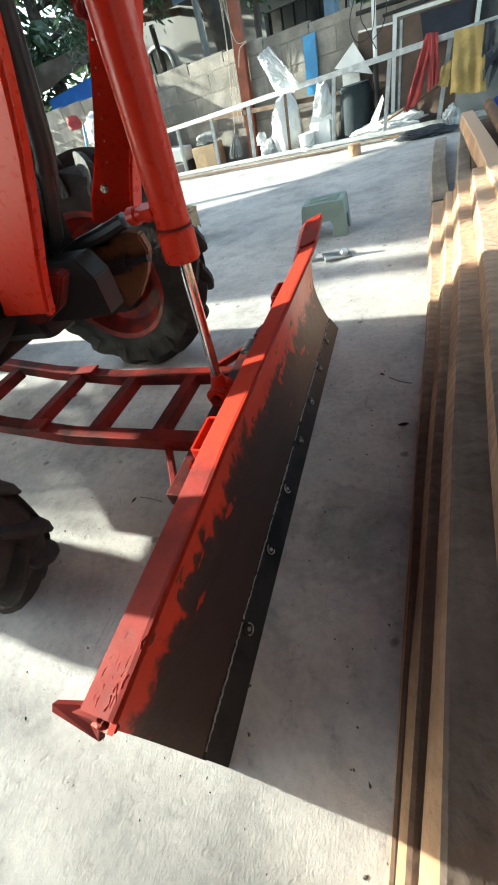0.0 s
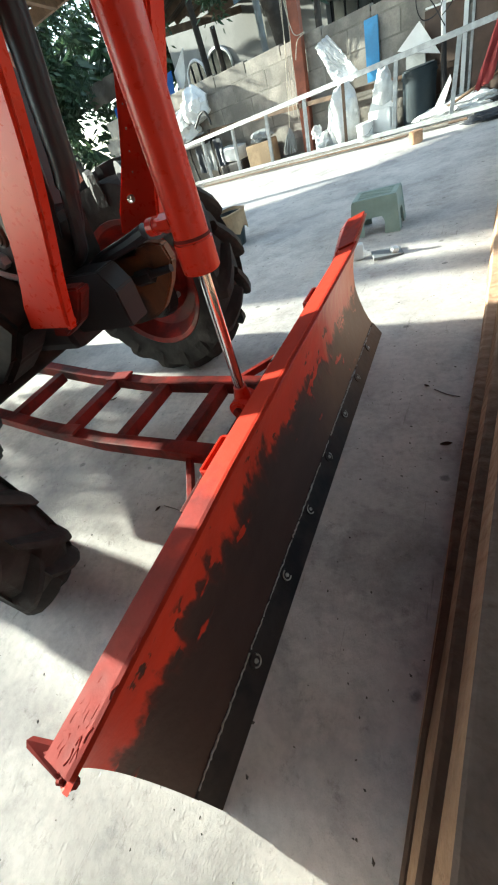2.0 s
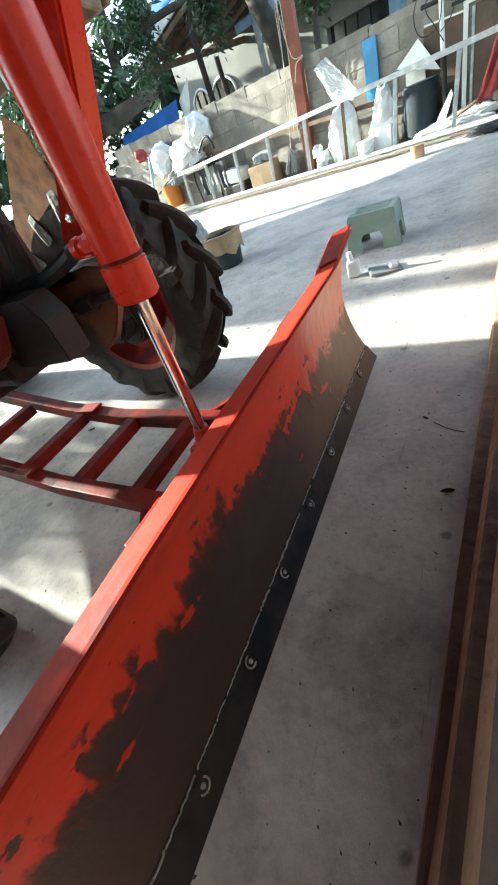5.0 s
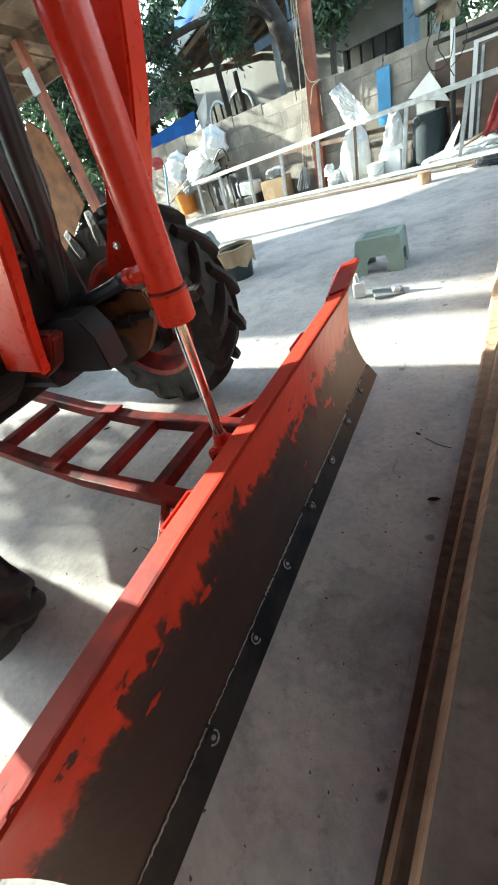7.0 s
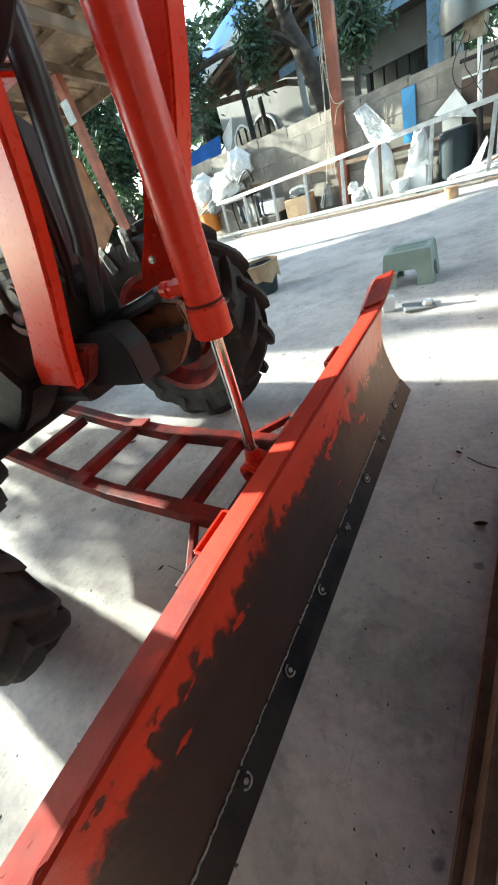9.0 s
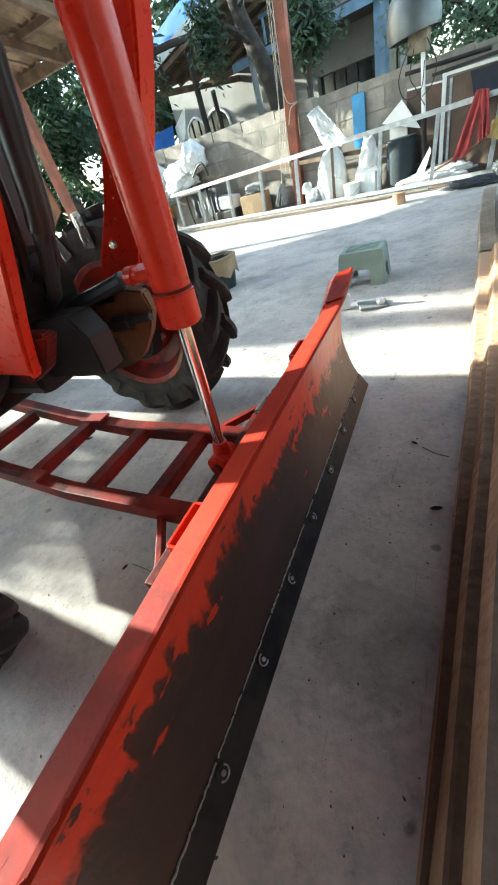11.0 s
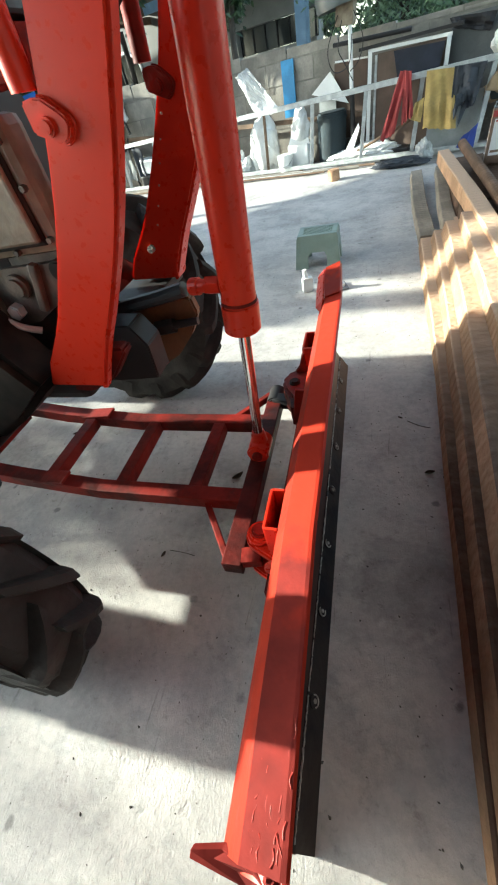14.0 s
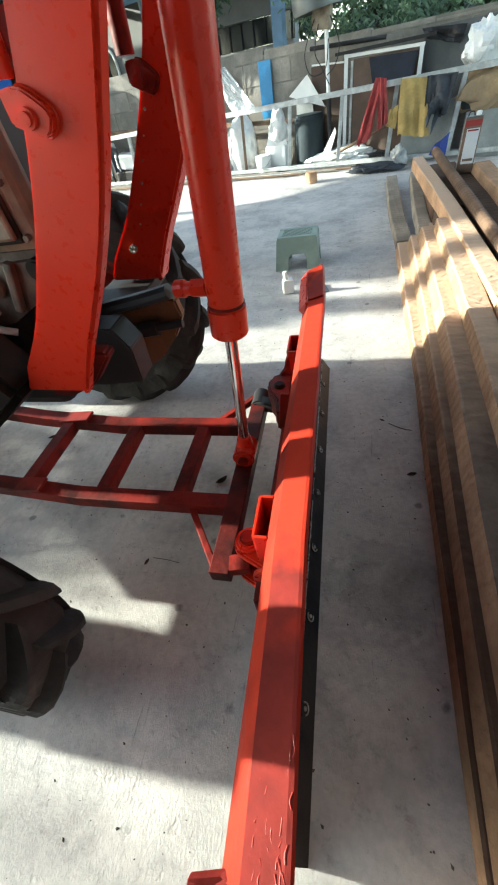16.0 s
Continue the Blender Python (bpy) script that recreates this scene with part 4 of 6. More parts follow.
while y < Y1 - 0.03:
    ln = rnd.uniform(0.03, 0.11) if y < 0.75 else rnd.uniform(0.01, 0.035)
    pts = [(0.0005 + 0.0015 * rnd.random(), q, 0.0655 + 0.0055 * (rnd.random() - 0.5)) for q in [y + 0.0075 * i for i in range(int(ln / 0.0075) + 2)]]
    part("weld_bead", hose(pts, rnd.uniform(0.0016, 0.0032), 6, steps=2), WELD, blade, "pale uneven weld seam", smooth=True)
    y += ln + rnd.choice([0.0, 0.004, 0.008, 0.012, 0.03])
# chipped spots on the top bar
part("paint_chip", box((-0.0345, -0.545, 0.5225), (0.022, 0.026, 0.003), (0, -64.6, 0), bevel=0.001), GALV, beam_top)

# far end: the bar turns up and a gusset closes it behind; near end: a tongue and lumps of weld
part("end_flap", plate([(0.019, 0.90, 0.553), (-0.045, 0.90, 0.536), (-0.056, 1.02, 0.546), (-0.056, Y1 - 0.03, 0.568), (0.008, Y1 + 0.002, 0.579), (0.016, 1.04, 0.563)], 0.009), RED_BLADE, blade, "raised red end of the top bar")
part("end_gusset", plate([(-0.046, 0.885, 0.535), (-0.060, 0.885, 0.475), (-0.085, 0.93, 0.478), (-0.094, 1.08, 0.486), (-0.088, Y1 - 0.04, 0.535), (-0.057, Y1 - 0.03, 0.566), (-0.056, 1.02, 0.545)], 0.008), RED, blade, "bright red gusset plate")
part("end_tab", plate([(-0.105, -0.757, 0.492), (-0.060, -0.747, 0.486), (-0.006, -0.752, 0.512), (0.014, -0.764, 0.522), (-0.014, -0.777, 0.464), (-0.108, -0.767, 0.478)], 0.011), RED_MAROON, blade)
part("corner_lump", crumple((0.020, Y0 + 0.008, 0.527), (0.022, 0.016, 0.042), 5.0, amount=0.5, sub=3), RED_MAROON, blade, smooth=True)
for k in range(34):
    y = Y0 + 0.016 + 0.16 * rnd.random() ** 1.4
    u = rnd.random()
    x = -0.018 + 0.052 * u
    pts = [(x + 0.007 * (rnd.random() - 0.5), y + 0.009 * q, 0.5375 + 0.0145 * u) for q in range(rnd.randint(2, 4))]
    part("weld_lump", hose(pts, rnd.uniform(0.0008, 0.0019), 6, steps=3), RED_GLOSS, beam_top, smooth=True)
for k in range(16):
    y, u = rnd.uniform(-0.60, 0.05), rnd.choice([0.15, 0.5, 0.85, 0.9])
    lean_out = 0.016 * max(0.0, (-0.25 - y) / 0.5)
    pts = [(-0.034 + 0.055 * (u + 0.10 * (rnd.random() - 0.5)) + lean_out, y + 0.008 * q, 0.5365 + 0.0145 * u) for q in range(rnd.randint(3, 6))]
    part("paint_ridge", hose(pts, rnd.uniform(0.0008, 0.0014), 6, steps=3), RED_GLOSS, beam_top, smooth=True)
# hinge brackets on the back
for y0, y1, mt in ((-0.215, -0.095, RED), (0.60, 0.72, RED_DULL)):
    bm = box((-0.109, (y0 + y1) / 2, 0.37), (0.008, y1 - y0, 0.22), bevel=0.002)
    box((-0.091, y0, 0.37), (0.034, 0.008, 0.22), bevel=0.002, bm=bm)
    box((-0.091, y1, 0.37), (0.034, 0.008, 0.22), bevel=0.002, bm=bm)
    part("bracket", bm, mt, blade, "open welded steel bracket")
LUG = [(-0.088, 0.075), (-0.150, 0.052), (-0.182, 0.030), (-0.194, 0.0), (-0.184, -0.030), (-0.150, -0.050), (-0.115, -0.066), (-0.088, -0.082)]
h = part("hinge", extrude([(x, -0.16 + y) for x, y in LUG], "z", 0.318, 0.348, bevel=0.006), RED, blade, "heavy welded hinge lug")
part("lower_lug", extrude([(x, -0.18 + y) for x, y in LUG], "z", 0.215, 0.242, bevel=0.006), RED, h)
part("hinge_pin", rod((-0.148, -0.16, 0.18), (-0.148, -0.16, 0.378), 0.024, seg=24, bevel=0.006), RED_DULL, h, smooth=True)
part("hinge_collar", rod((-0.148, -0.16, 0.344), (-0.148, -0.16, 0.366), 0.040, 0.036, seg=28, bevel=0.007), RED, h, smooth=True)
part("lug_web", extrude([(-0.088, 0.215), (-0.128, 0.243), (-0.128, 0.317), (-0.088, 0.36)], "y", -0.247, -0.228, bevel=0.003), RED, h)
far_lug = extrude([(-0.085, 0.36), (-0.085, 0.61), (-0.135, 0.625), (-0.182, 0.595), (-0.196, 0.545), (-0.182, 0.49), (-0.15, 0.44), (-0.135, 0.37)], "z", 0.255, 0.372, bevel=0.014)
h = part("hinge", far_lug, DEEP_RED, blade, "dull dark red cast hinge lug")
part("lower_lug", extrude([(-0.085, 0.42), (-0.085, 0.56), (-0.16, 0.54), (-0.17, 0.50), (-0.14, 0.44)], "z", 0.195, 0.252, bevel=0.008), DEEP_RED, h)
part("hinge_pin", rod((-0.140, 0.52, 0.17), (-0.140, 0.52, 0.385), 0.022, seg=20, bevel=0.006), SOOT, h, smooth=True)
part("lug_ear", extrude([(-0.088, 0.33), (-0.145, 0.345), (-0.150, 0.37), (-0.128, 0.40), (-0.116, 0.455), (-0.106, 0.46), (-0.100, 0.40), (-0.088, 0.39)], "y", 0.592, 0.612, bevel=0.004), DEEP_RED, h)
part("stiffener", sheet([(-0.066, 0.20), (-0.115, 0.21), (-0.115, 0.29), (-0.07, 0.30)], 0.006, -0.3, 0.62, 4, 0), RED_DULL, blade)
part("rib", beam((-0.105, 0.36, 0.30), (-0.085, 0.36, 0.46), 0.012, 0.05, up=(1, 0, 0)), RED_DULL, blade)

# ---- push frame ----
push = thing("push_frame", "red welded steel ladder frame that carries the blade", "push frame", (-0.8, 0.2, 0))
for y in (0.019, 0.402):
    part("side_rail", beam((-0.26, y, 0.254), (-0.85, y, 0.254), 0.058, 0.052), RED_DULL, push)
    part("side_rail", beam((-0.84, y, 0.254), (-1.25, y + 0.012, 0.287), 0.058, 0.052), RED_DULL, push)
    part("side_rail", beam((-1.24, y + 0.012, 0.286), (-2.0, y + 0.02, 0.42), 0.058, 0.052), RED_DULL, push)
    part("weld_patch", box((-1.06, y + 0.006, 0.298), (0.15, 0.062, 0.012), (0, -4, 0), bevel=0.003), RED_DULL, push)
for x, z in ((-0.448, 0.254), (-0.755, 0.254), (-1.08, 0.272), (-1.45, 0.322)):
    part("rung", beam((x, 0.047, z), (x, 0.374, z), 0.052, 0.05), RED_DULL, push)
part("cross_bar", beam((-0.235, -0.235, 0.262), (-0.235, 0.55, 0.262), 0.062, 0.055), DEEP_RED, push)
part("end_collar", rod((-0.235, 0.5, 0.27), (-0.235, 0.6, 0.27), 0.036, seg=20, bevel=0.006), BLACK, push, smooth=True)
part("hinge_tongue", beam((-0.235, 0.52, 0.28), (-0.145, 0.5, 0.285), 0.05, 0.045), BLACK, push)
part("hinge_tongue", beam((-0.235, -0.205, 0.27), (-0.150, -0.19, 0.275), 0.05, 0.036), RED_DULL, push)
part("brace", beam((-0.395, 0.0, 0.24), (-0.262, -0.205, 0.24), 0.022, 0.03), RED_DULL, push)
part("brace", beam((-0.40, 0.42, 0.255), (-0.26, 0.56, 0.275), 0.022, 0.03), RED_DULL, push)
part("cylinder_lug", box((-0.238, 0.2, 0.305), (0.05, 0.07, 0.05), bevel=0.004), RED_DULL, push)

# ---- timber stack: lofted beams ----
def timber(edge, lean, zb, zt, width, label="rough-sawn brown timber beam in a stepped stack", wood=WOOD, group="timber stack"):
    """A sawn beam whose lower left edge runs through edge, a line of (y, x); lean: how far its top edge stands in."""
    b = thing("timber_beam", label, "timber", (edge[0][1], edge[0][0], zb), group)
    bm, rows = bmesh.new(), []
    line = smooth_line([(x, y, 0) for y, x in edge], max(6, int(18 / len(edge))))
    n = len(line)
    seed = edge[0][1] * 37 + zt * 91
    for k, p in enumerate(line):
        y = p.y
        w = [0.006 * noise.noise(Vector((seed, y * 2.2, i * 5.0))) + 0.0035 * noise.noise(Vector((seed, y * 9, i * 7.0))) for i in range(4)]
        ch = 0.005 + 0.004 * abs(noise.noise(Vector((seed, y * 6, 40.0))))
        x0, x1 = p.x, p.x + lean
        rows.append([bm.verts.new(v) for v in ((x0 + w[0], y, zb), (x1 - 0.2 * ch + w[1], y, zt - ch), (x1 + ch + w[1], y, zt + 0.3 * w[2]), (x1 + width - ch, y, zt + 0.3 * w[3]), (x1 + width, y, zt - ch), (x1 + width, y, zb))])
    for p, q in zip(rows, rows[1:]):
        for i in range(6):
            bm.faces.new((p[i], p[(i + 1) % 6], q[(i + 1) % 6], q[i]))
    bm.faces.new(rows[0]), bm.faces.new(rows[-1])
    ob = part("beam", bm, wood, b)
    ob.data.materials.append(wood if wood is DARKWOOD or edge[0][0] > 0 else SHADEMID if width > 0.2 or zt > 0.23 else SHADETOP)  # tops darker than sides: the shade on them is put into the colour
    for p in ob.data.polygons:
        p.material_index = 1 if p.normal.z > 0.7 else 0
    return b


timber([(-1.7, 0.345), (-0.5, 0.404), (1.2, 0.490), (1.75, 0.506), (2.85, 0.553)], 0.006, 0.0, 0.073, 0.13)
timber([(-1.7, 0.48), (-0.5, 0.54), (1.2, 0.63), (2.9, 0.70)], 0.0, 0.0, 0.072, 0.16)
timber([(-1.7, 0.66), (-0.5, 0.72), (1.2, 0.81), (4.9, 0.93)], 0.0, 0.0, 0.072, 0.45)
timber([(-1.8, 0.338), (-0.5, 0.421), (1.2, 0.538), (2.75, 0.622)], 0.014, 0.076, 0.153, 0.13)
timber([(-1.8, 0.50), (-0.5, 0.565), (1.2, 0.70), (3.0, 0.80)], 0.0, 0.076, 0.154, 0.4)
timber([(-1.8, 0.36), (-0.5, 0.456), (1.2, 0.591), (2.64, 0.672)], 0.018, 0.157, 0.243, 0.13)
timber([(-1.8, 0.53), (-0.5, 0.63), (1.2, 0.765), (3.0, 0.83)], 0.0, 0.158, 0.242, 0.4, label="darkened brown timber beam in the stack", wood=DARKWOOD)
timber([(-1.8, 0.485), (-0.5, 0.565), (1.2, 0.684), (1.65, 0.708), (2.52, 0.755)], 0.006, 0.246, 0.325, 0.105, label="sawn timber beam on the stack, its top darkened")
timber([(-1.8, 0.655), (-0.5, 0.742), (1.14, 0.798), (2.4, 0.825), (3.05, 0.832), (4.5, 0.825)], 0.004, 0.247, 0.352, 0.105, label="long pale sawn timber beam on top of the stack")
timber([(-1.8, 0.80), (-0.5, 0.90), (1.2, 0.98), (4.0, 1.10)], 0.0, 0.247, 0.32, 0.3, label="darkened brown timber beam on the stack", wood=DARKWOOD)
timber([(2.9, 0.557), (3.85, 0.572), (5.2, 0.640)], 0.004, 0.0, 0.07, 0.125, label="grey dusty timber beam lying on the floor", wood=DUSTY)
timber([(2.78, 0.70), (3.03, 0.723), (3.6, 0.76), (4.85, 0.870)], 0.006, 0.074, 0.153, 0.10, label="grey dusty timber beam in the stack", wood=DUSTY)
timber([(3.05, 0.84), (4.6, 0.93)], 0.0, 0.076, 0.245, 0.36, label="darkened brown timber beam in the stack", wood=DARKWOOD)
log = thing("wood_pole", "grey weathered round pole lying on the timber", "pole", (1.0, 3, 0.32), "timber stack")
part("pole", rod((0.962, 0.9, 0.356), (1.068, 4.6, 0.36), 0.034, 0.042, seg=14), DARKWOOD, log, smooth=True)
timber([(1.4, 1.14), (2.2, 1.17), (3.7, 1.232)], 0.008, 0.32, 0.395, 0.13, label="short pale timber block on the stack")

# ---- oil tin on the timber ----
TX, TY, TZ = 1.175, 3.75, 0.322
tin = thing("oil_tin", "tall brown and white rectangular oil tin with a label", "tin", (TX, TY, TZ))


def tin_box(c, s, bevel):
    bm = box(c, s, bevel=bevel)
    bm.transform(pose(TX, TY, TZ, 0, 0, -8) @ Matrix.Scale(0.82, 4))
    return bm


part("can", tin_box((0, 0, 0.235), (0.16, 0.12, 0.47), 0.008), TIN, tin)
part("lid", tin_box((0, 0, 0.474), (0.155, 0.115, 0.012), 0.004), SILVER, tin)
part("label_panel", tin_box((0.008, -0.0605, 0.235), (0.12, 0.004, 0.30), 0.001), PAPER, tin, "pale printed label")
part("label_band", tin_box((0.0, -0.0605, 0.428), (0.15, 0.004, 0.05), 0.001), REDCLOTH, tin, "red printed band")
part("label_bar", tin_box((0.008, -0.0635, 0.37), (0.10, 0.003, 0.014), 0.0008), REDCLOTH, tin)
part("label_bar", tin_box((0.008, -0.0635, 0.12), (0.10, 0.003, 0.022), 0.0008), TIN, tin)
for z in (0.10, 0.16, 0.22, 0.28, 0.34):
    part("side_mark", tin_box((-0.0805, 0.0, z), (0.003, 0.05, 0.012), 0.0008), PAPER, tin)
part("spout_cap", rod((TX + 0.03, TY, TZ + 0.393), (TX + 0.03, TY, TZ + 0.422), 0.021, seg=16, bevel=0.004), WHITE, tin, "white screw cap")
part("handle", hose([(TX - 0.05, TY, TZ + 0.393), (TX - 0.04, TY, TZ + 0.42), (TX - 0.01, TY, TZ + 0.42), (TX + 0.0, TY, TZ + 0.393)], 0.005), BLACK, tin)

# ---- stool ----
SX, SY = -0.265, 2.79
stool = thing("plastic_stool", "low grey-green plastic stool standing on the floor", "stool", (SX, SY, 0))


def stool_side(c, out_dir, length, spread):
    """One tapered side with an arched cut-out."""
    bm = bmesh.new()
    u = Vector((-out_dir.y, out_dir.x, 0))
    outer = [(-0.5 * length - spread, 0.0), (-0.5 * length - 0.2 * spread, 0.235), (-0.5 * length, 0.25), (0.5 * length, 0.25), (0.5 * length + 0.2 * spread, 0.235), (0.5 * length + spread, 0.0)]
    inner = [(0.24 * length, 0.0), (0.24 * length, 0.09), (0.18 * length, 0.125), (-0.18 * length, 0.125), (-0.24 * length, 0.09), (-0.24 * length, 0.0)]
    rows = []
    for off in (0.0, -0.012):
        rows.append([bm.verts.new(c + u * s + out_dir * (off + spread * (1 - z / 0.25)) + Vector((0, 0, z))) for s, z in outer + inner])
    a, b = rows
    n = len(a)
    for r in rows:
        for q in ((0, 1, 10, 11), (1, 2, 9, 10), (2, 3, 8, 9), (3, 4, 7, 8), (4, 5, 6, 7)):
            bm.faces.new([r[i] for i in q])
    for i in range(n):
        bm.faces.new((a[i], a[(i + 1) % n], b[(i + 1) % n], b[i]))
    return bm


W, D = 0.325, 0.25
for v, ln in (((0, -1), W), ((0, 1), W), ((1, 0), D), ((-1, 0), D)):
    d = Vector((*v, 0))
    half = (D if v[0] == 0 else W) / 2
    part("side", stool_side(Vector((SX, SY, 0)) + d * half, d, ln, 0.028), PLASTIC, stool)
bm = box((SX, SY - D / 2 + 0.02, 0.248), (W, 0.04, 0.018))
box((SX, SY + D / 2 - 0.02, 0.248), (W, 0.04, 0.018), bm=bm)
box((SX - W / 2 + 0.02, SY, 0.248), (0.04, D - 0.081, 0.0175), bm=bm)
box((SX + W / 2 - 0.02, SY, 0.248), (0.04, D - 0.081, 0.0175), bm=bm)
part("seat_rim", bm, PLASTIC, stool)
HA, HB = W / 2 - 0.034, D / 2 - 0.034
for side in (-1, 1):
    for k in range(-6, 7):
        c = 0.036 * k
        lo, hi = max(-HA, c - HB), min(HA, c + HB)
        if hi - lo > 0.02:
            ends = [(SX + side * x, SY + (c - x), 0.2515 + 0.0015 * side) for x in (lo, hi)]
            part("seat_slat", beam(ends[0], ends[1], 0.008, 0.008, bevel=0), PLASTIC, stool)

# ---- bits on the floor near the stool ----
bottle = thing("plastic_bottle", "small white plastic bottle standing on the floor", "bottle", (-0.30, 2.2, 0))
part("bottle_body", box((-0.30, 2.2, 0.055), (0.085, 0.06, 0.11), (0, 0, 15), bevel=0.02), WHITE, bottle)
part("bottle_neck", rod((-0.31, 2.2, 0.105), (-0.32, 2.2, 0.165), 0.02, 0.016, seg=16), WHITE, bottle, smooth=True)
scrap = thing("paper_scrap", "crumpled dark paper scrap with a white patch", "scrap", (-0.08, 2.2, 0))
part("scrap", box((-0.10, 2.2, 0.012), (0.2, 0.13, 0.02), (3, 5, 20), bevel=0.008), GREYPLY, scrap)
part("white_patch", box((-0.05, 2.2, 0.03), (0.05, 0.05, 0.035), (10, 10, 30), bevel=0.012), WHITE, scrap)

# ---- bucket wrapped in cardboard ----
BX, BY = -1.82, 3.13
bucket = thing("bucket", "dark green plastic bucket with cardboard round its rim", "bucket", (BX, BY, 0))
bm = bmesh.new()
rings = []
for r, z in ((0.135, 0.0), (0.155, 0.12), (0.185, 0.29), (0.172, 0.29), (0.142, 0.12), (0.12, 0.02)):
    rings.append([bm.verts.new((BX + r * math.cos(math.tau * k / 32), BY + r * math.sin(math.tau * k / 32), z)) for k in range(32)])
for a, b in zip(rings, rings[1:]):
    for k in range(32):
        bm.faces.new((a[k], a[(k + 1) % 32], b[(k + 1) % 32], b[k]))
bm.faces.new(rings[0]), bm.faces.new(rings[-1])
part("pail", bm, DKGREEN, bucket, smooth=True)
bm = bmesh.new()
rows = []
for k in range(24):
    a = math.tau * (0.02 + 0.88 * k / 23) - 2.6
    r = 0.192 + 0.006 * math.sin(5 * a)
    lo, hi = 0.15 + 0.05 * noise.noise(Vector((k * 0.45, 1, 2))), 0.315 + 0.02 * noise.noise(Vector((k * 0.3, 9, 2)))
    rows.append([bm.verts.new((BX + q * math.cos(a), BY + q * math.sin(a), z)) for q, z in ((r, lo), (r + 0.004, hi - 0.03), (r + 0.016, hi), (r - 0.014, hi + 0.006), (r - 0.014, hi - 0.03), (r - 0.008, lo))])
for p, q in zip(rows, rows[1:]):
    for i in range(6):
        bm.faces.new((p[i], p[(i + 1) % 6], q[(i + 1) % 6], q[i]))
bm.faces.new(rows[0]), bm.faces.new(rows[-1])
part("cardboard_wrap", bm, CARD, bucket, "torn brown cardboard wrap")
lone_bag = part("plastic_bag", crumple((-3.0, 4.28, 0.14), (0.34, 0.3, 0.36), 17.0, (0, 0, 20), 0.5), GREYPLY, None, smooth=True)
tagged(lone_bag, "dusty grey plastic bag on the concrete behind the wheel", "plastic bag", "plastic bags")

# ---- things between the railing and the wall ----
def cloth(corners, nx, ny, fold, seed, thick=0.012, ragged=0.02, crinkle=0.0):
    """A hanging cloth between four corners (top left, top right, bottom right, bottom left), with folds."""
    tl, tr, br, bl = [Vector(p) for p in corners]
    nrm = (tr - tl).cross(bl - tl).normalized()
    bm, rows = bmesh.new(), []
    for j in range(ny + 1):
        v = j / ny
        row = []
        for i in range(nx + 1):
            u = i / nx
            p = (tl.lerp(tr, u)).lerp(bl.lerp(br, u), v)
            k = fold * (0.3 + 0.7 * v) * (math.sin(u * 9 + seed + 2.0 * v) * 0.4 + 1.2 * noise.noise(Vector((u * 4, v * 2.5, seed))))
            p = p + nrm * (k + crinkle * abs(noise.noise(Vector((u * 9, v * 7, seed + 5)))))
            if j == ny:
                p.z += ragged * noise.noise(Vector((u * 6, seed, 3)))
            row.append(bm.verts.new(p))
        rows.append(row)
    for a, b in zip(rows, rows[1:]):
        for i in range(nx):
            bm.faces.new((a[i], a[i + 1], b[i + 1], b[i]))
    bmesh.ops.recalc_face_normals(bm, faces=bm.faces)
    bmesh.ops.solidify(bm, geom=bm.faces[:], thickness=thick)
    return bm


def lone(name, label, category, bm, material, base, smooth=False, group=""):
    """A thing that is one mesh."""
    ob = part(name, bm, material, None, label, smooth)
    return tagged(ob, label, category, group)


def pt(x, z, back):
    """A place by the wall line: back before (-) or behind the wall's face."""
    return (x, along(x, back), z)


def board(x0, z0, x1, z1, back, t=0.03):
    """A flat board that stands along the wall line."""
    xm = (x0 + x1) / 2
    return box((xm, along(xm, back), (z0 + z1) / 2), ((x1 - x0) / math.cos(math.atan(WALL_B)), t, z1 - z0), (0, 0, WALL_TURN), bevel=0.003)


BK = -0.25
bag = thing("plastic_bag", "clear white plastic bag hung on the railing", "plastic bag", pt(-1.6, 0.75, BK), "plastic bags")
part("bag", cloth([pt(-1.95, 1.29, BK), pt(-1.72, 1.36, BK), pt(-1.22, 0.78, BK), pt(-1.66, 0.74, BK)], 26, 26, 0.09, 1.0, crinkle=0.05), FILM, bag)
lone("rice_sack", "full white sack standing by the railing", "sack", crumple(pt(-1.56, 0.36, -0.42), (0.5, 0.36, 0.78), 3.0, amount=0.35), BAG, None, True, "plastic bags")
lone("plastic_bag", "white plastic bag standing upright with a loose top", "plastic bag", crumple(pt(-0.92, 0.52, -0.4), (0.26, 0.2, 0.5), 8.0, (0, 8, 0), 0.4), BAG, None, True, "plastic bags")
jug = thing("plastic_jug", "white plastic jug with a cut-open top", "jug", pt(-0.93, 0, -0.42))
bm = box(pt(-0.93, 0.19, -0.42), (0.36, 0.26, 0.36), (0, 0, WALL_TURN), bevel=0.05)
part("jug_body", bm, WHITE, jug, smooth=True)
part("jug_rim", extrude([(-1.1, 0.36), (-0.76, 0.34), (-0.78, 0.42), (-0.9, 0.38), (-1.06, 0.46)], "y", along(-0.93, -0.56), along(-0.93, -0.54)), WHITE, jug)
pail = thing("paint_pail", "small white paint pail with a wire handle", "pail", pt(-1.17, 0, -0.62))
c = Vector(pt(-1.17, 0.0, -0.62))
part("pail_body", rod(c, c + Vector((0, 0, 0.24)), 0.105, 0.125, seg=28, bevel=0.006), WHITE, pail, smooth=True)
part("pail_lid", rod(c + Vector((0, 0, 0.24)), c + Vector((0, 0, 0.262)), 0.13, seg=28, bevel=0.006), WHITE, pail, smooth=True)
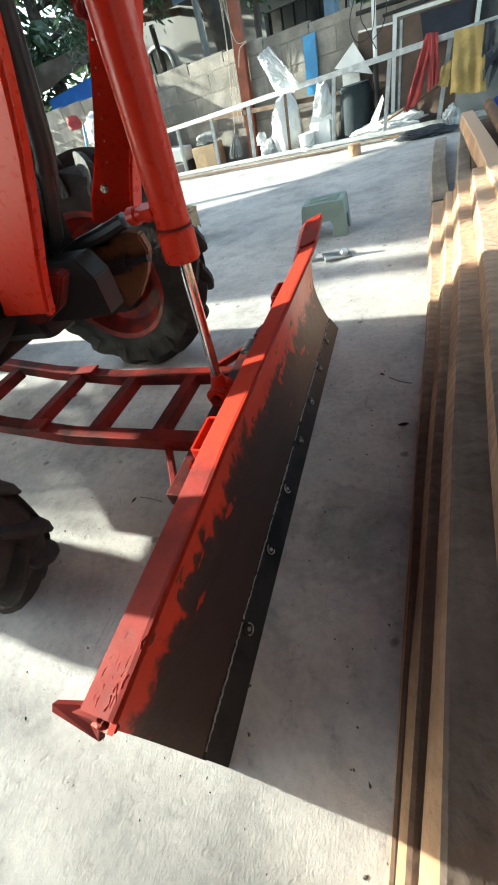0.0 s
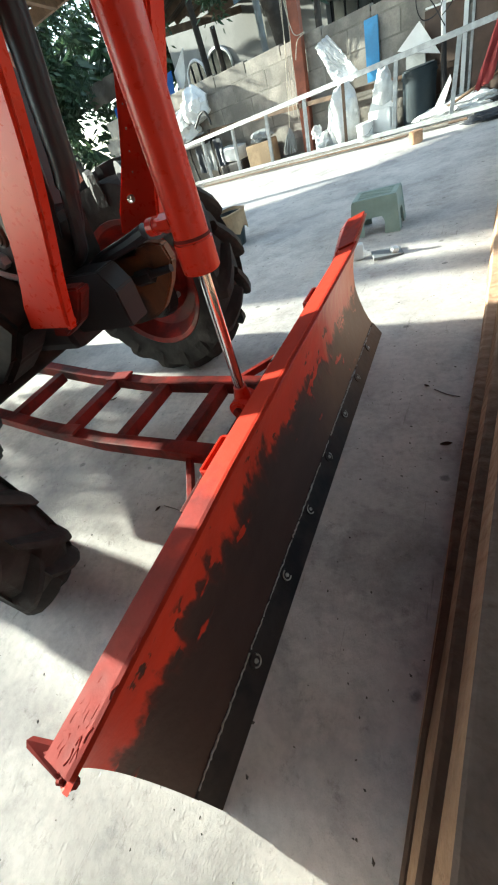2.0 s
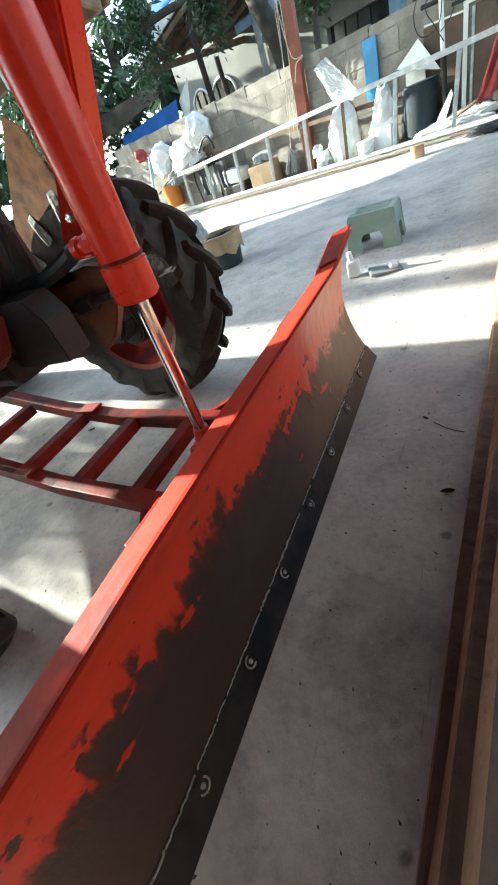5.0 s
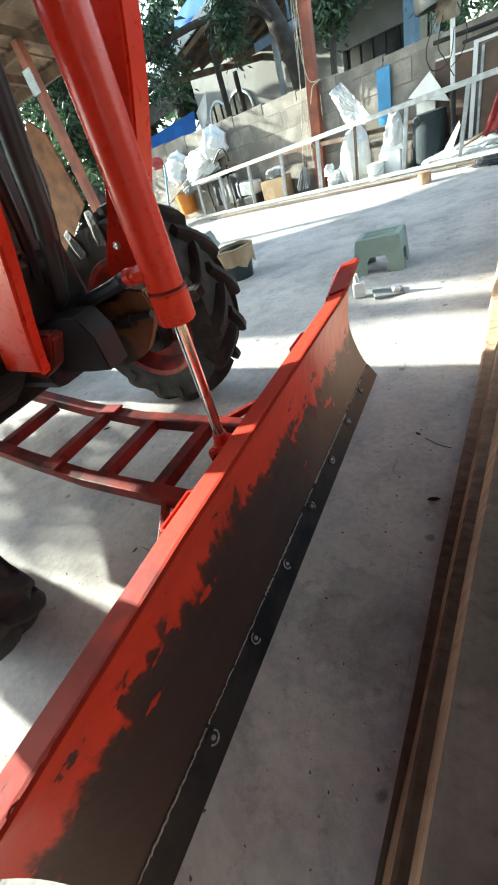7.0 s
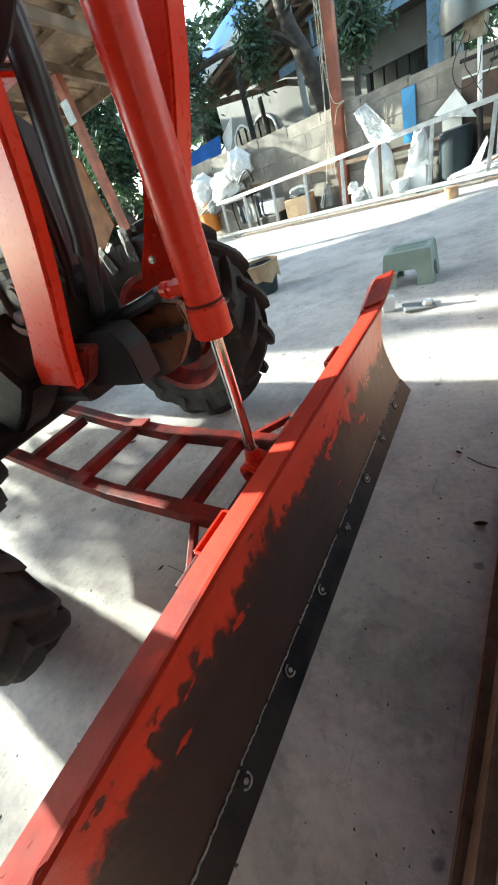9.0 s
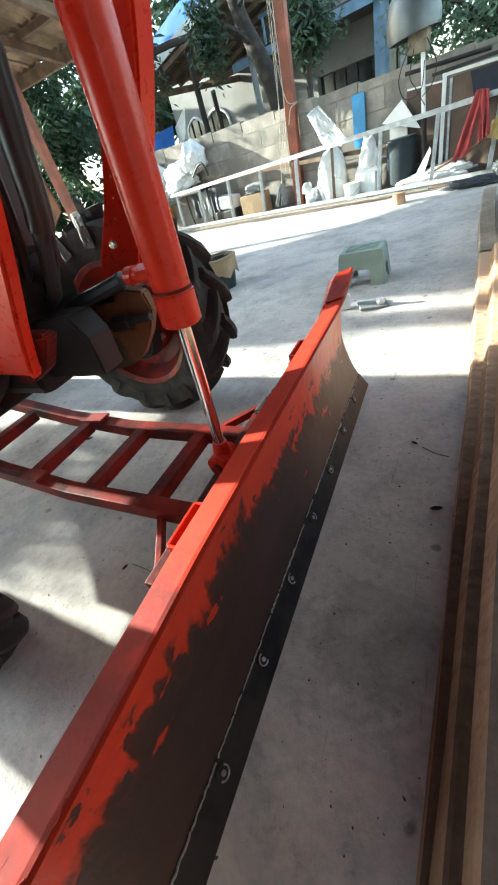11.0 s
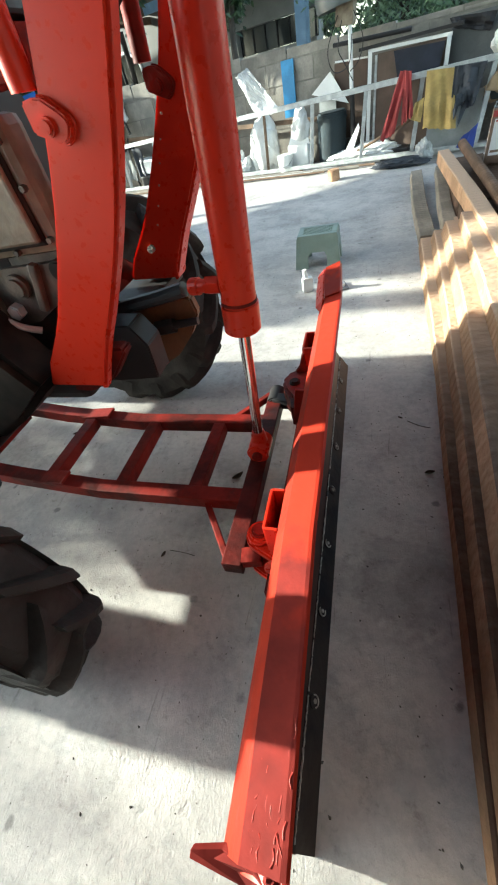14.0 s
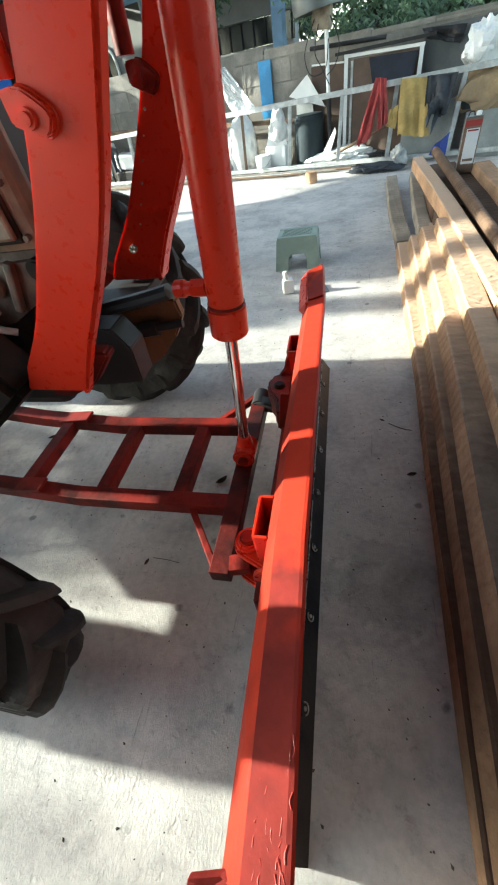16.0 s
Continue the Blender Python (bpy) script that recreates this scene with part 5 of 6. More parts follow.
part("handle", hose([c + Vector((-0.12, -0.02, 0.2)), c + Vector((-0.06, -0.12, 0.12)), c + Vector((0.06, -0.12, 0.13)), c + Vector((0.12, -0.02, 0.2))], 0.006), GALV, pail)
for i, (x, z, s, bk) in enumerate(((-1.92, 0.13, 0.27, -0.5), (-2.03, 0.3, 0.16, -0.5), (-1.78, 0.11, 0.2, -0.42))):
    lone("plastic_bag", "small knotted white plastic bag", "plastic bag", crumple(pt(x, z, bk), (s, 0.8 * s, 1.1 * s), 20.0 + i, amount=0.5), BAG, None, True, "plastic bags")
lone("blue_board", "bright blue painted board leaning on the wall", "board", board(-1.2, 0.66, -1.0, 1.33, -0.06, 0.02), BLUE, None)
tri = [(-0.73, 0.88), (-0.44, 1.09), (-0.17, 0.70), (-0.3, 0.74)]
bm = bmesh.new()
lo = [bm.verts.new(pt(x, z, -0.16)) for x, z in tri]
hi = [bm.verts.new(pt(x, z, -0.14)) for x, z in tri]
bm.faces.new(lo), bm.faces.new(hi[::-1])
for i in range(4):
    bm.faces.new((lo[i], lo[(i + 1) % 4], hi[(i + 1) % 4], hi[i]))
lone("triangular_sheet", "pale triangular offcut of board leaning on the wall", "board", bm, WHITE, None)
lone("grey_board", "grey board leaning behind the railing", "board", board(-0.62, 0.0, -0.36, 0.86, -0.1, 0.02), GREYPLY, None)
drum = thing("plastic_drum", "dark blue-green plastic drum by the wall", "drum", pt(-0.42, 0, -0.3))
c = Vector(pt(-0.42, 0.0, -0.3))
part("drum_body", rod(c, c + Vector((0, 0, 0.66)), 0.21, 0.22, seg=32, bevel=0.02), DRUM, drum, smooth=True)
part("drum_band", rod(c + Vector((0, 0, 0.56)), c + Vector((0, 0, 0.59)), 0.232, seg=32, bevel=0.006), DRUM, drum, smooth=True)
# heap of white sheets and pipes
lone("folded_sheet", "folded white plastic sheet on the floor", "plastic sheet", crumple(pt(0.1, 0.1, -0.42), (0.95, 0.4, 0.22), 31.0, (0, -3, WALL_TURN), 0.5), BAG, None)
bm = bmesh.new()
vs = [bm.verts.new(pt(x, z, b)) for b in (-0.46, -0.44) for x, z in ((-0.24, 0.12), (-0.02, 0.48), (0.0, 0.42), (-0.1, 0.14))]
bm.faces.new(vs[:4]), bm.faces.new(vs[:3:-1])
for i in range(4):
    bm.faces.new((vs[i], vs[(i + 1) % 4], vs[4 + (i + 1) % 4], vs[4 + i]))
lone("white_offcut", "white pointed plastic offcut standing on the heap", "offcut", bm, WHITE, None)
lone("brown_stick", "brown wooden stick lying across the heap", "stick", rod(pt(-0.05, 0.16, -0.6), pt(0.78, 0.47, -0.6), 0.018, seg=8), BROWN, None)
lone("black_tray", "flat black plastic tray on the floor", "tray", box(pt(0.55, 0.07, -0.45), (0.34, 0.2, 0.12), (0, 0, WALL_TURN), bevel=0.02), BLACK, None)
# screen door leaning at the wall
door = thing("screen_door", "white metal-framed screen door leaning against the wall", "screen door", pt(0.1, 0, -0.2))
part("stile", beam(pt(0.12, 0.0, -0.3), pt(0.12, 1.2, -0.3), 0.05, 0.04, up=(0, 1, 0)), WHITE, door)
part("stile", beam(pt(0.20, 0.0, -0.29), pt(0.20, 1.14, -0.29), 0.03, 0.03, up=(0, 1, 0)), GALV, door)
part("stile", beam(pt(1.06, 0.0, -0.3), pt(1.06, 1.17, -0.3), 0.05, 0.04, up=(0, 1, 0)), WHITE, door)
part("top_bar", beam(pt(0.095, 1.195, -0.3), pt(1.09, 1.165, -0.3), 0.04, 0.035), WHITE, door)
part("mesh_panel", board(0.22, 0.05, 1.03, 1.15, -0.28, 0.01), MESH, door, "brown dusty mesh")
lone("dark_cloth", "dark navy cloth draped over the screen door", "cloth", cloth([pt(0.42, 1.14, -0.33), pt(1.02, 1.12, -0.33), pt(0.98, 0.86, -0.33), pt(0.5, 0.8, -0.33)], 16, 8, 0.015, 5.0), NAVY, None, True)
lone("black_beam", "black steel angle lying on top of the door", "steel bar", beam(pt(-0.02, 1.23, -0.3), pt(1.2, 1.235, -0.3), 0.1, 0.035), BLACK, None)
lone("black_pipe", "black pipe resting along the wall", "pipe", rod(pt(-0.38, 1.34, -0.24), pt(0.62, 1.30, -0.24), 0.024, seg=12), BLACK, None)
lone("cardboard_sheet", "brown hardboard sheet leaning on the wall", "board", board(-0.38, 0.28, 0.09, 1.15, -0.05, 0.02), MESH, None)
lone("white_trim", "thin white plastic trim on the board", "trim", beam(pt(-0.37, 1.17, -0.08), pt(0.09, 1.14, -0.08), 0.02, 0.02), WHITE, None)
# clothes on the railing
bm = cloth([pt(0.50, 0.95, -0.78), pt(0.58, 0.94, -0.78), pt(0.46, 0.34, -0.82), pt(0.28, 0.26, -0.82)], 10, 14, 0.05, 2.0, ragged=0.06)
bm = join(bm, cloth([pt(0.53, 0.95, -0.785), pt(0.62, 0.93, -0.785), pt(0.68, 0.50, -0.83), pt(0.55, 0.42, -0.83)], 8, 12, 0.05, 6.0, ragged=0.06))
lone("red_cloth", "faded red garment hung on the railing", "cloth", bm, REDCLOTH, None, True)
lone("yellow_cloth", "mustard yellow garment hung on the railing", "cloth", cloth([pt(0.80, 0.90, -0.80), pt(1.10, 0.88, -0.80), pt(1.20, 0.30, -0.84), pt(0.82, 0.34, -0.84)], 16, 14, 0.06, 7.0, ragged=0.05), YELLOW, None, True)
lone("yellow_sleeve", "mustard yellow sleeve hanging over the railing", "cloth", cloth([pt(0.70, 0.62, -0.82), pt(0.80, 0.66, -0.82), pt(0.78, 0.42, -0.84), pt(0.66, 0.46, -0.84)], 6, 6, 0.03, 9.0), YELLOW, None, True)
lone("grey_cloth", "dark grey-blue garment hung on the railing", "cloth", cloth([pt(1.09, 0.89, -0.84), pt(1.42, 0.88, -0.84), pt(1.36, 0.52, -0.88), pt(1.10, 0.47, -0.88)], 16, 12, 0.08, 12.0, ragged=0.14, crinkle=0.05), DARKCLOTH, None, True)
lone("blue_cloth", "deep blue cloth hanging low on the railing", "cloth", cloth([pt(1.30, 0.20, -0.84), pt(1.45, 0.32, -0.84), pt(1.43, 0.08, -0.86), pt(1.24, 0.10, -0.86)], 8, 8, 0.03, 15.0), BLUECLOTH, None, True)
lone("plywood_board", "pale grey plywood board leaning behind the railing", "board", board(0.9, 0.0, 1.5, 0.62, -0.55, 0.03), GREYPLY, None)
lone("steel_sheet", "grey steel sheet leaning against the wall", "sheet", board(1.10, 0.45, 2.3, 1.30, -0.16, 0.02), DARKSHEET, None)
lone("torn_sheet_edge", "bent torn black sheet on the wall", "sheet", cloth([pt(1.05, 1.3, -0.2), pt(1.55, 1.26, -0.2), pt(1.5, 1.1, -0.22), pt(1.12, 1.2, -0.22)], 10, 6, 0.06, 21.0), BLACK, None)
lone("plastic_bag", "large creamy plastic bag stuffed full", "plastic bag", crumple(pt(1.74, 1.05, -0.5), (0.42, 0.34, 0.46), 41.0, amount=0.5), BAG, None, True, "plastic bags")
lone("brown_sack", "slumped brown sack behind the railing", "sack", crumple(pt(1.95, 0.66, -0.5), (0.8, 0.4, 0.5), 44.0, amount=0.5), CARD, None, True)
lone("metal_cabinet", "grey metal cabinet by the wall", "cabinet", box(pt(2.1, 0.24, -0.5), (0.9, 0.35, 0.48), (0, 0, WALL_TURN), bevel=0.01), GREYPLY, None)
lone("dark_bucket", "dark green bucket behind the railing", "bucket", rod(pt(1.66, 0.5, -0.55), pt(1.66, 0.74, -0.55), 0.1, 0.13, seg=24, bevel=0.01), DKGREEN, None, True)
# left part of the railing
lone("white_crate", "white plastic crate behind the railing", "crate", box(pt(-4.07, 0.35, -0.22), (0.5, 0.3, 0.24), (0, 6, WALL_TURN), bevel=0.03), WHITE, None)
lone("dark_bin", "dark bin under the crate", "bin", box(pt(-4.05, 0.11, -0.22), (0.62, 0.4, 0.22), (0, 0, WALL_TURN), bevel=0.03), BLACK, None)
lone("cardboard_box", "worn cardboard box behind the railing", "box", box(pt(-3.3, 0.2, -0.3), (0.52, 0.34, 0.4), (0, 0, WALL_TURN + 6), bevel=0.015), CARD, None)
lone("plastic_bag", "grey plastic bag on the cardboard box", "plastic bag", crumple(pt(-3.25, 0.47, -0.3), (0.4, 0.3, 0.2), 51.0, amount=0.5), GREYPLY, None, True, "plastic bags")
mop = thing("mop", "grey string mop hanging by its rope", "mop", pt(-2.62, 0.1, -0.35))
bm = None
rnd = random.Random(8)
for k in range(26):
    a, q = math.tau * rnd.random(), 0.05 + 0.13 * rnd.random()
    t = Vector(pt(-2.6, 0.46, -0.35))
    b = Vector(pt(-2.66 + q * math.cos(a), 0.10 + 0.05 * rnd.random(), -0.35)) + Vector((0, 0.6 * q * math.sin(a), 0))
    bm = hose([t, t.lerp(b, 0.5) + Vector((0.02 * rnd.random(), 0, 0.03)), b], 0.012, 5, bm, 3)
part("mop_strands", bm, GREYPLY, mop)
part("mop_rope", hose([pt(-2.6, 0.45, -0.35), pt(-2.52, 1.0, -0.3), pt(-2.42, 1.9, -0.2), pt(-2.36, 2.9, -0.15)], 0.007, 6), ROPE, mop)
chair = thing("broken_chair", "broken black tube chair loaded with sacks", "chair", pt(-4.9, 0, -0.3))
for x in (-5.2, -4.55):
    part("chair_leg", hose([pt(x, 0.0, -0.3), pt(x - 0.05, 0.5, -0.3), pt(x + 0.05, 0.85, -0.3)], 0.02, 8), BLACK, chair)
part("chair_arm", hose([pt(-4.75, 0.95, -0.45), pt(-4.5, 1.12, -0.45), pt(-4.36, 1.1, -0.45), pt(-4.3, 0.9, -0.45)], 0.022, 8), BLACK, chair)
part("chair_seat", box(pt(-4.95, 0.68, -0.3), (0.8, 0.4, 0.05), (0, 0, WALL_TURN), bevel=0.015), BLACK, chair)
for i, (x, z, sx, sz, m, txt) in enumerate(((-5.3, 0.98, 0.95, 0.62, BAG, "bulging white sack on the broken chair"), (-4.72, 1.25, 0.5, 0.56, BAG, "pale plastic bag on the sacks"), (-6.1, 1.05, 0.6, 0.62, BAG, "bluish plastic bag on the pile"), (-5.7, 0.72, 0.7, 0.34, GREYPLY, "grey sack in the pile"))):
    lone("sack", txt, "sack", crumple(pt(x, z, -0.25), (sx, 0.5, sz), 60.0 + i, (0, -14, WALL_TURN), 0.45), m, None, True, "sacks")
for k in range(7):
    x = -6.9 + 0.22 * k
    lone("scrap_rod", "grey scrap rod in the pile", "rod", rod(pt(x, 0.45 + 0.05 * k, -0.3), pt(x + 1.1, 0.78 + 0.03 * (k % 3), -0.4 + 0.03 * k), 0.016, seg=7), GALV if k % 2 else BROWN, None, group="scrap rods")
lone("orange_pail", "orange plastic pail in the pile", "pail", rod(pt(-6.25, 0.14, -0.2), pt(-6.25, 0.6, -0.2), 0.2, 0.25, seg=24, bevel=0.02), ORANGE, None, True)
for i, x in enumerate((-5.05, -4.75, -4.45)):
    lone("hanging_rag", "dark rag hanging behind the railing", "rag", cloth([pt(x, 0.68, -0.35), pt(x + 0.22, 0.67, -0.35), pt(x + 0.24, 0.15, -0.36), pt(x + 0.02, 0.2, -0.36)], 8, 8, 0.05, 70.0 + i), DARKCLOTH if i != 1 else GREYPLY, None, True, "rags")
lone("yellow_plank", "long yellowish plank behind the railing", "plank", beam(pt(-4.6, 0.82, -0.22), pt(0.1, 0.55, -0.22), 0.03, 0.06), BROWN, None)
pipe = rod(pt(-6.75, 0.3, -0.5), pt(-6.35, 1.25, -0.45), 0.022, seg=8)
lone("blue_pipe", "thin blue pipe leaning in the pile", "pipe", pipe, BLUE, None, True)
lone("red_bag", "small red and white bag on the pile", "bag", crumple(pt(-6.75, 1.32, -0.3), (0.3, 0.22, 0.24), 55.0, amount=0.5), REDCLOTH, None, True)
# red post with ropes
post = thing("red_post", "tall red oxide painted post with loose ropes", "post", pt(-2.27, 0, -0.12))
part("post", beam(pt(-2.34, 0.0, -0.12), pt(-2.17, 3.6, -0.12), 0.17, 0.17, up=(0, 1, 0)), OXIDE, post)
for k, pts in enumerate((((-2.42, 0.5), (-2.40, 1.0), (-2.33, 1.6), (-2.30, 2.3), (-2.26, 3.4)), ((-2.5, 0.6), (-2.46, 1.2), (-2.42, 1.9), (-2.38, 2.6), (-2.35, 3.4)), ((-2.30, 1.25), (-2.22, 1.45), (-2.08, 1.5), (-2.28, 1.56), (-2.36, 2.1), (-2.30, 2.5), (-2.44, 2.9)))):
    part("rope", hose([pt(x, z, -0.26) for x, z in pts], 0.0065, 6), ROPE, post, "thin pale rope")
# pole with a dome
dome = thing("dome_lamp", "dull metal dome cover on a white pole", "lamp", pt(-0.16, 0, -0.4))
part("pole", rod(pt(-0.10, 0.4, -0.4), pt(-0.16, 1.72, -0.4), 0.027, seg=14), WHITE, dome, smooth=True)
part("pole_sleeve", rod(pt(-0.095, 0.3, -0.4), pt(-0.115, 0.82, -0.4), 0.034, seg=14), BLACK, dome, smooth=True)
c = Vector(pt(-0.26, 1.68, -0.4))
prof = [(0.315, 0.0), (0.325, 0.10), (0.315, 0.22), (0.27, 0.36), (0.17, 0.455), (0.0, 0.49)]
bm, rings = bmesh.new(), []
for r, z in prof + [(max(r - 0.015, 0), z - 0.012) for r, z in prof[::-1]]:
    rings.append([bm.verts.new(c + Vector((r * math.cos(math.tau * k / 40), r * math.sin(math.tau * k / 40), z))) for k in range(40)])
for a, b in zip(rings, rings[1:]):
    for k in range(40):
        bm.faces.new((a[k], a[(k + 1) % 40], b[(k + 1) % 40], b[k]))
bmesh.ops.remove_doubles(bm, verts=bm.verts, dist=1e-4)
bm.transform(Matrix.Translation(c) @ pose(0, 0, 0, 0, -6, 0) @ Matrix.Translation(-c))
part("dome", bm, SILVER, dome, "dull grey metal dome", smooth=True)
part("junction_box", box(pt(-0.2, 1.60, -0.4), (0.24, 0.16, 0.22), (0, 4, WALL_TURN), bevel=0.02), BEIGE, dome, "beige plastic box")
for k, pts in enumerate((((-0.3, 1.6), (-0.44, 1.3), (-0.36, 1.08), (-0.16, 1.12), (-0.12, 1.4)), ((-0.1, 1.6), (0.02, 1.35), (-0.02, 1.15), (-0.14, 1.05)), ((-0.25, 1.55), (-0.3, 1.3), (-0.22, 1.15), (-0.1, 0.95)))):
    part("cable", hose([pt(x, z, -0.5) for x, z in pts], 0.006, 6), BLACK, dome)
# rods and litter along the foot of the railing
rnd = random.Random(21)
for k in range(9):
    x0, x1 = -5.0 + 2.2 * rnd.random(), 0.6 - 1.6 * rnd.random()
    o = -0.98 + 0.045 * k
    lone("bamboo_rod" if k % 3 else "steel_rod", "long thin rod lying along the railing foot", "rod", hose([pt(x0, 0.03, o), pt((x0 + x1) / 2, 0.022 + 0.03 * rnd.random(), o + 0.05 * rnd.random() - 0.03), pt(x1, 0.03, o)], 0.013 + 0.006 * rnd.random(), 7), (BROWN, GALV, MORTAR)[k % 3], None, True, "rods on the floor")
c = Vector((-0.33, 5.76, 0))
blockp = thing("wood_block", "short round pale wood block on the floor", "wood block", c)
part("block", rod(c, c + Vector((0, 0, 0.13)), 0.085, 0.08, seg=22, bevel=0.008), WOOD, blockp, smooth=True)
lone("plastic_netting", "tangled grey-blue plastic netting on the floor", "netting", crumple((0.55, 5.90, 0.04), (0.6, 0.2, 0.1), 81.0, (0, 0, WALL_TURN), 0.9), DARKCLOTH, None)
lone("plastic_netting", "tangled clear plastic strip on the railing foot", "netting", crumple((0.86, 6.02, 0.11), (0.15, 0.12, 0.22), 83.0, (0, 0, WALL_TURN), 0.9), GALV, None)

# ---- beyond the wall ----
def foliage(boxes, count, size, seed, droop=0.7):
    """Many small pointed leaves scattered in uneven clumps through the given boxes (centre, half size)."""
    rnd = random.Random(seed)
    verts, faces = [], []
    for (c, h), n in zip(boxes, [count // len(boxes)] * len(boxes)):
        c, h = Vector(c), Vector(h)
        clumps = [c + Vector([rnd.gauss(0, 0.5) * q for q in h]) for _ in range(max(4, n // 28))]
        for _ in range(n):
            o = rnd.choice(clumps) + Vector([rnd.gauss(0, 0.15) for _ in range(3)])
            a = rnd.random() * math.tau
            d = Vector((math.cos(a), math.sin(a), -droop + 0.5 * rnd.random())).normalized()
            s = d.orthogonal().normalized()
            s = (s + 0.6 * Vector((rnd.random() - 0.5, rnd.random() - 0.5, rnd.random() - 0.5))).normalized()
            ln, w = size * (0.7 + 0.6 * rnd.random()), size * (0.14 + 0.08 * rnd.random())
            i = len(verts)
            verts += [o * U, (o + d * ln * 0.45 + s * w) * U, (o + d * ln + Vector((0, 0, -0.1 * ln))) * U, (o + d * ln * 0.45 - s * w) * U]
            faces.append((i, i + 1, i + 2, i + 3))
    return verts, faces


def tree(label, trunk, r, boxes, count, size, seed, limbs=5):
    base = trunk[0]
    t = thing("tree", label, "tree", base, "trees")
    bm = None
    line = smooth_line(trunk, 4)
    n = len(line)
    for i, (a, b) in enumerate(zip(line, line[1:])):
        bm = rod(a, b + (b - a) * 0.1, r * (1 - 0.5 * i / n), r * (1 - 0.5 * (i + 1) / n), 12, bm)
    part("trunk", bm, BARK, t, smooth=True)
    rnd = random.Random(seed + 1)
    for k in range(limbs):
        a = line[int(n * (0.55 + 0.4 * k / limbs))]
        c, h = boxes[k % len(boxes)]
        b = Vector(c) + Vector([rnd.uniform(-0.5, 0.5) * q for q in h])
        part("limb", hose([a, a.lerp(b, 0.5) + Vector((0, 0, 0.2)), b], r * 0.28, 7, steps=4), BARK, t, smooth=True)
    v, f = foliage(boxes, count, size, seed)
    me = bpy.data.meshes.new("crown")
    me.from_pydata([Vector(p) - t.location for p in v], [], f)
    me.materials.append(LEAF_SUNLIT if "bright" in label else LEAF)
    ob = new("crown", me)
    ob.parent = t
    return t


tree("leafy green mango tree with a grey trunk behind the wall", [(-3.35, 10.4, 0), (-3.45, 10.45, 1.7), (-3.75, 10.5, 2.6), (-4.1, 10.6, 3.4), (-4.3, 10.6, 4.6)], 0.24, [((-4.42, 9.5, 3.15), (0.13, 0.2, 0.5)), ((-6.25, 9.5, 3.3), (0.42, 0.3, 0.8)), ((-3.2, 9.5, 4.2), (0.9, 0.5, 0.4)), ((-5.4, 10.0, 4.9), (1.5, 0.8, 0.4)), ((-2.4, 9.4, 2.55), (0.3, 0.25, 0.25))], 5200, 0.155, 3)
tree("small dark green tree standing behind the wall", [(-2.3, 9.1, 0), (-2.32, 9.1, 1.7), (-2.25, 9.1, 2.3), (-2.3, 9.1, 2.8)], 0.07, [((-2.2, 9.1, 2.5), (0.25, 0.25, 0.25)), ((-2.4, 9.1, 3.4), (0.5, 0.4, 0.4))], 1500, 0.15, 9)
tree("bright green bushes beyond the yard", [(0.8, 11.4, 0), (0.8, 11.4, 1.6), (0.7, 11.4, 2.6)], 0.12, [((-0.5, 10.9, 2.2), (0.5, 0.6, 0.5)), ((0.4, 11.2, 2.1), (0.8, 0.7, 0.8)), ((1.6, 10.8, 2.0), (0.9, 0.7, 0.7)), ((2.8, 10.4, 2.0), (0.9, 0.7, 0.7))], 4600, 0.15, 14, 9)
tree("tall leafy tree at the far side of the yard", [(-11.0, 10.5, 0), (-11.0, 10.5, 2.2), (-10.7, 10.3, 4.0)], 0.25, [((-10.0, 9.6, 4.3), (1.3, 0.9, 1.3)), ((-9.6, 9.6, 2.6), (0.7, 0.7, 0.9)), ((-11.8, 10.5, 3.2), (1.2, 0.9, 1.4)), ((-8.3, 9.3, 5.4), (1.5, 0.9, 0.7))], 11000, 0.22, 22)
tree("leafy trees beyond the shed", [(-13.0, 17, 0), (-13, 17, 3.0), (-12.5, 17, 6)], 0.35, [((-14.0, 16.5, 4.0), (3.5, 1.2, 2.6)), ((-9.0, 18.0, 5.2), (3.0, 1.2, 2.6)), ((-4.0, 19, 6.0), (4.0, 1.2, 2.6)), ((3.5, 18, 2.6), (3.5, 1.2, 1.0)), ((9, 16, 2.2), (3.0, 1.2, 0.9))], 9000, 0.42, 30)
# Two unseen trees, added so their leaves soften sunlight on the near floor.
tree("unseen tall tree west of the yard, added to dim the low sun", [(-15.5, -2.6, 0), (-15.5, -2.6, 2.5), (-15.2, -2.2, 4.6)], 0.2, [((-15.0, -1.62, 4.45), (0.5, 0.62, 0.6)), ((-15.2, -3.0, 5.0), (0.8, 0.8, 0.8))], 670, 0.24, 51)
tree("unseen young tree west of the yard, added to dapple the sun", [(-7.9, 0.25, 0), (-7.9, 0.22, 0.9), (-7.7, 0.18, 1.5)], 0.03, [((-7.5, 0.02, 1.90), (0.3, 0.16, 0.08)), ((-7.5, 0.42, 1.82), (0.3, 0.16, 0.08))], 800, 0.13, 64)

v, f = foliage([((-17, 15, 3.0), (4, 2, 2.2)), ((-22, 11, 3.0), (2, 3, 2.2)), ((-12, 21, 4.0), (4, 2, 3)), ((-4, 23, 5.0), (5, 2, 3)), ((5, 22, 1.6), (5, 2, 0.9)), ((13, 19, 1.5), (4, 2, 0.8))], 15000, 0.75, 77)
me = bpy.data.meshes.new("far_woods")
me.from_pydata(v, [], f)
me.materials.append(LEAF)
tagged(new("far_woods", me), "dense green trees far behind the yard", "trees", kind="stuff")

# white house with a dark window band
house = thing("white_house", "pale plastered house with a dark window band", "house", (-2.6, 13.1, 0))


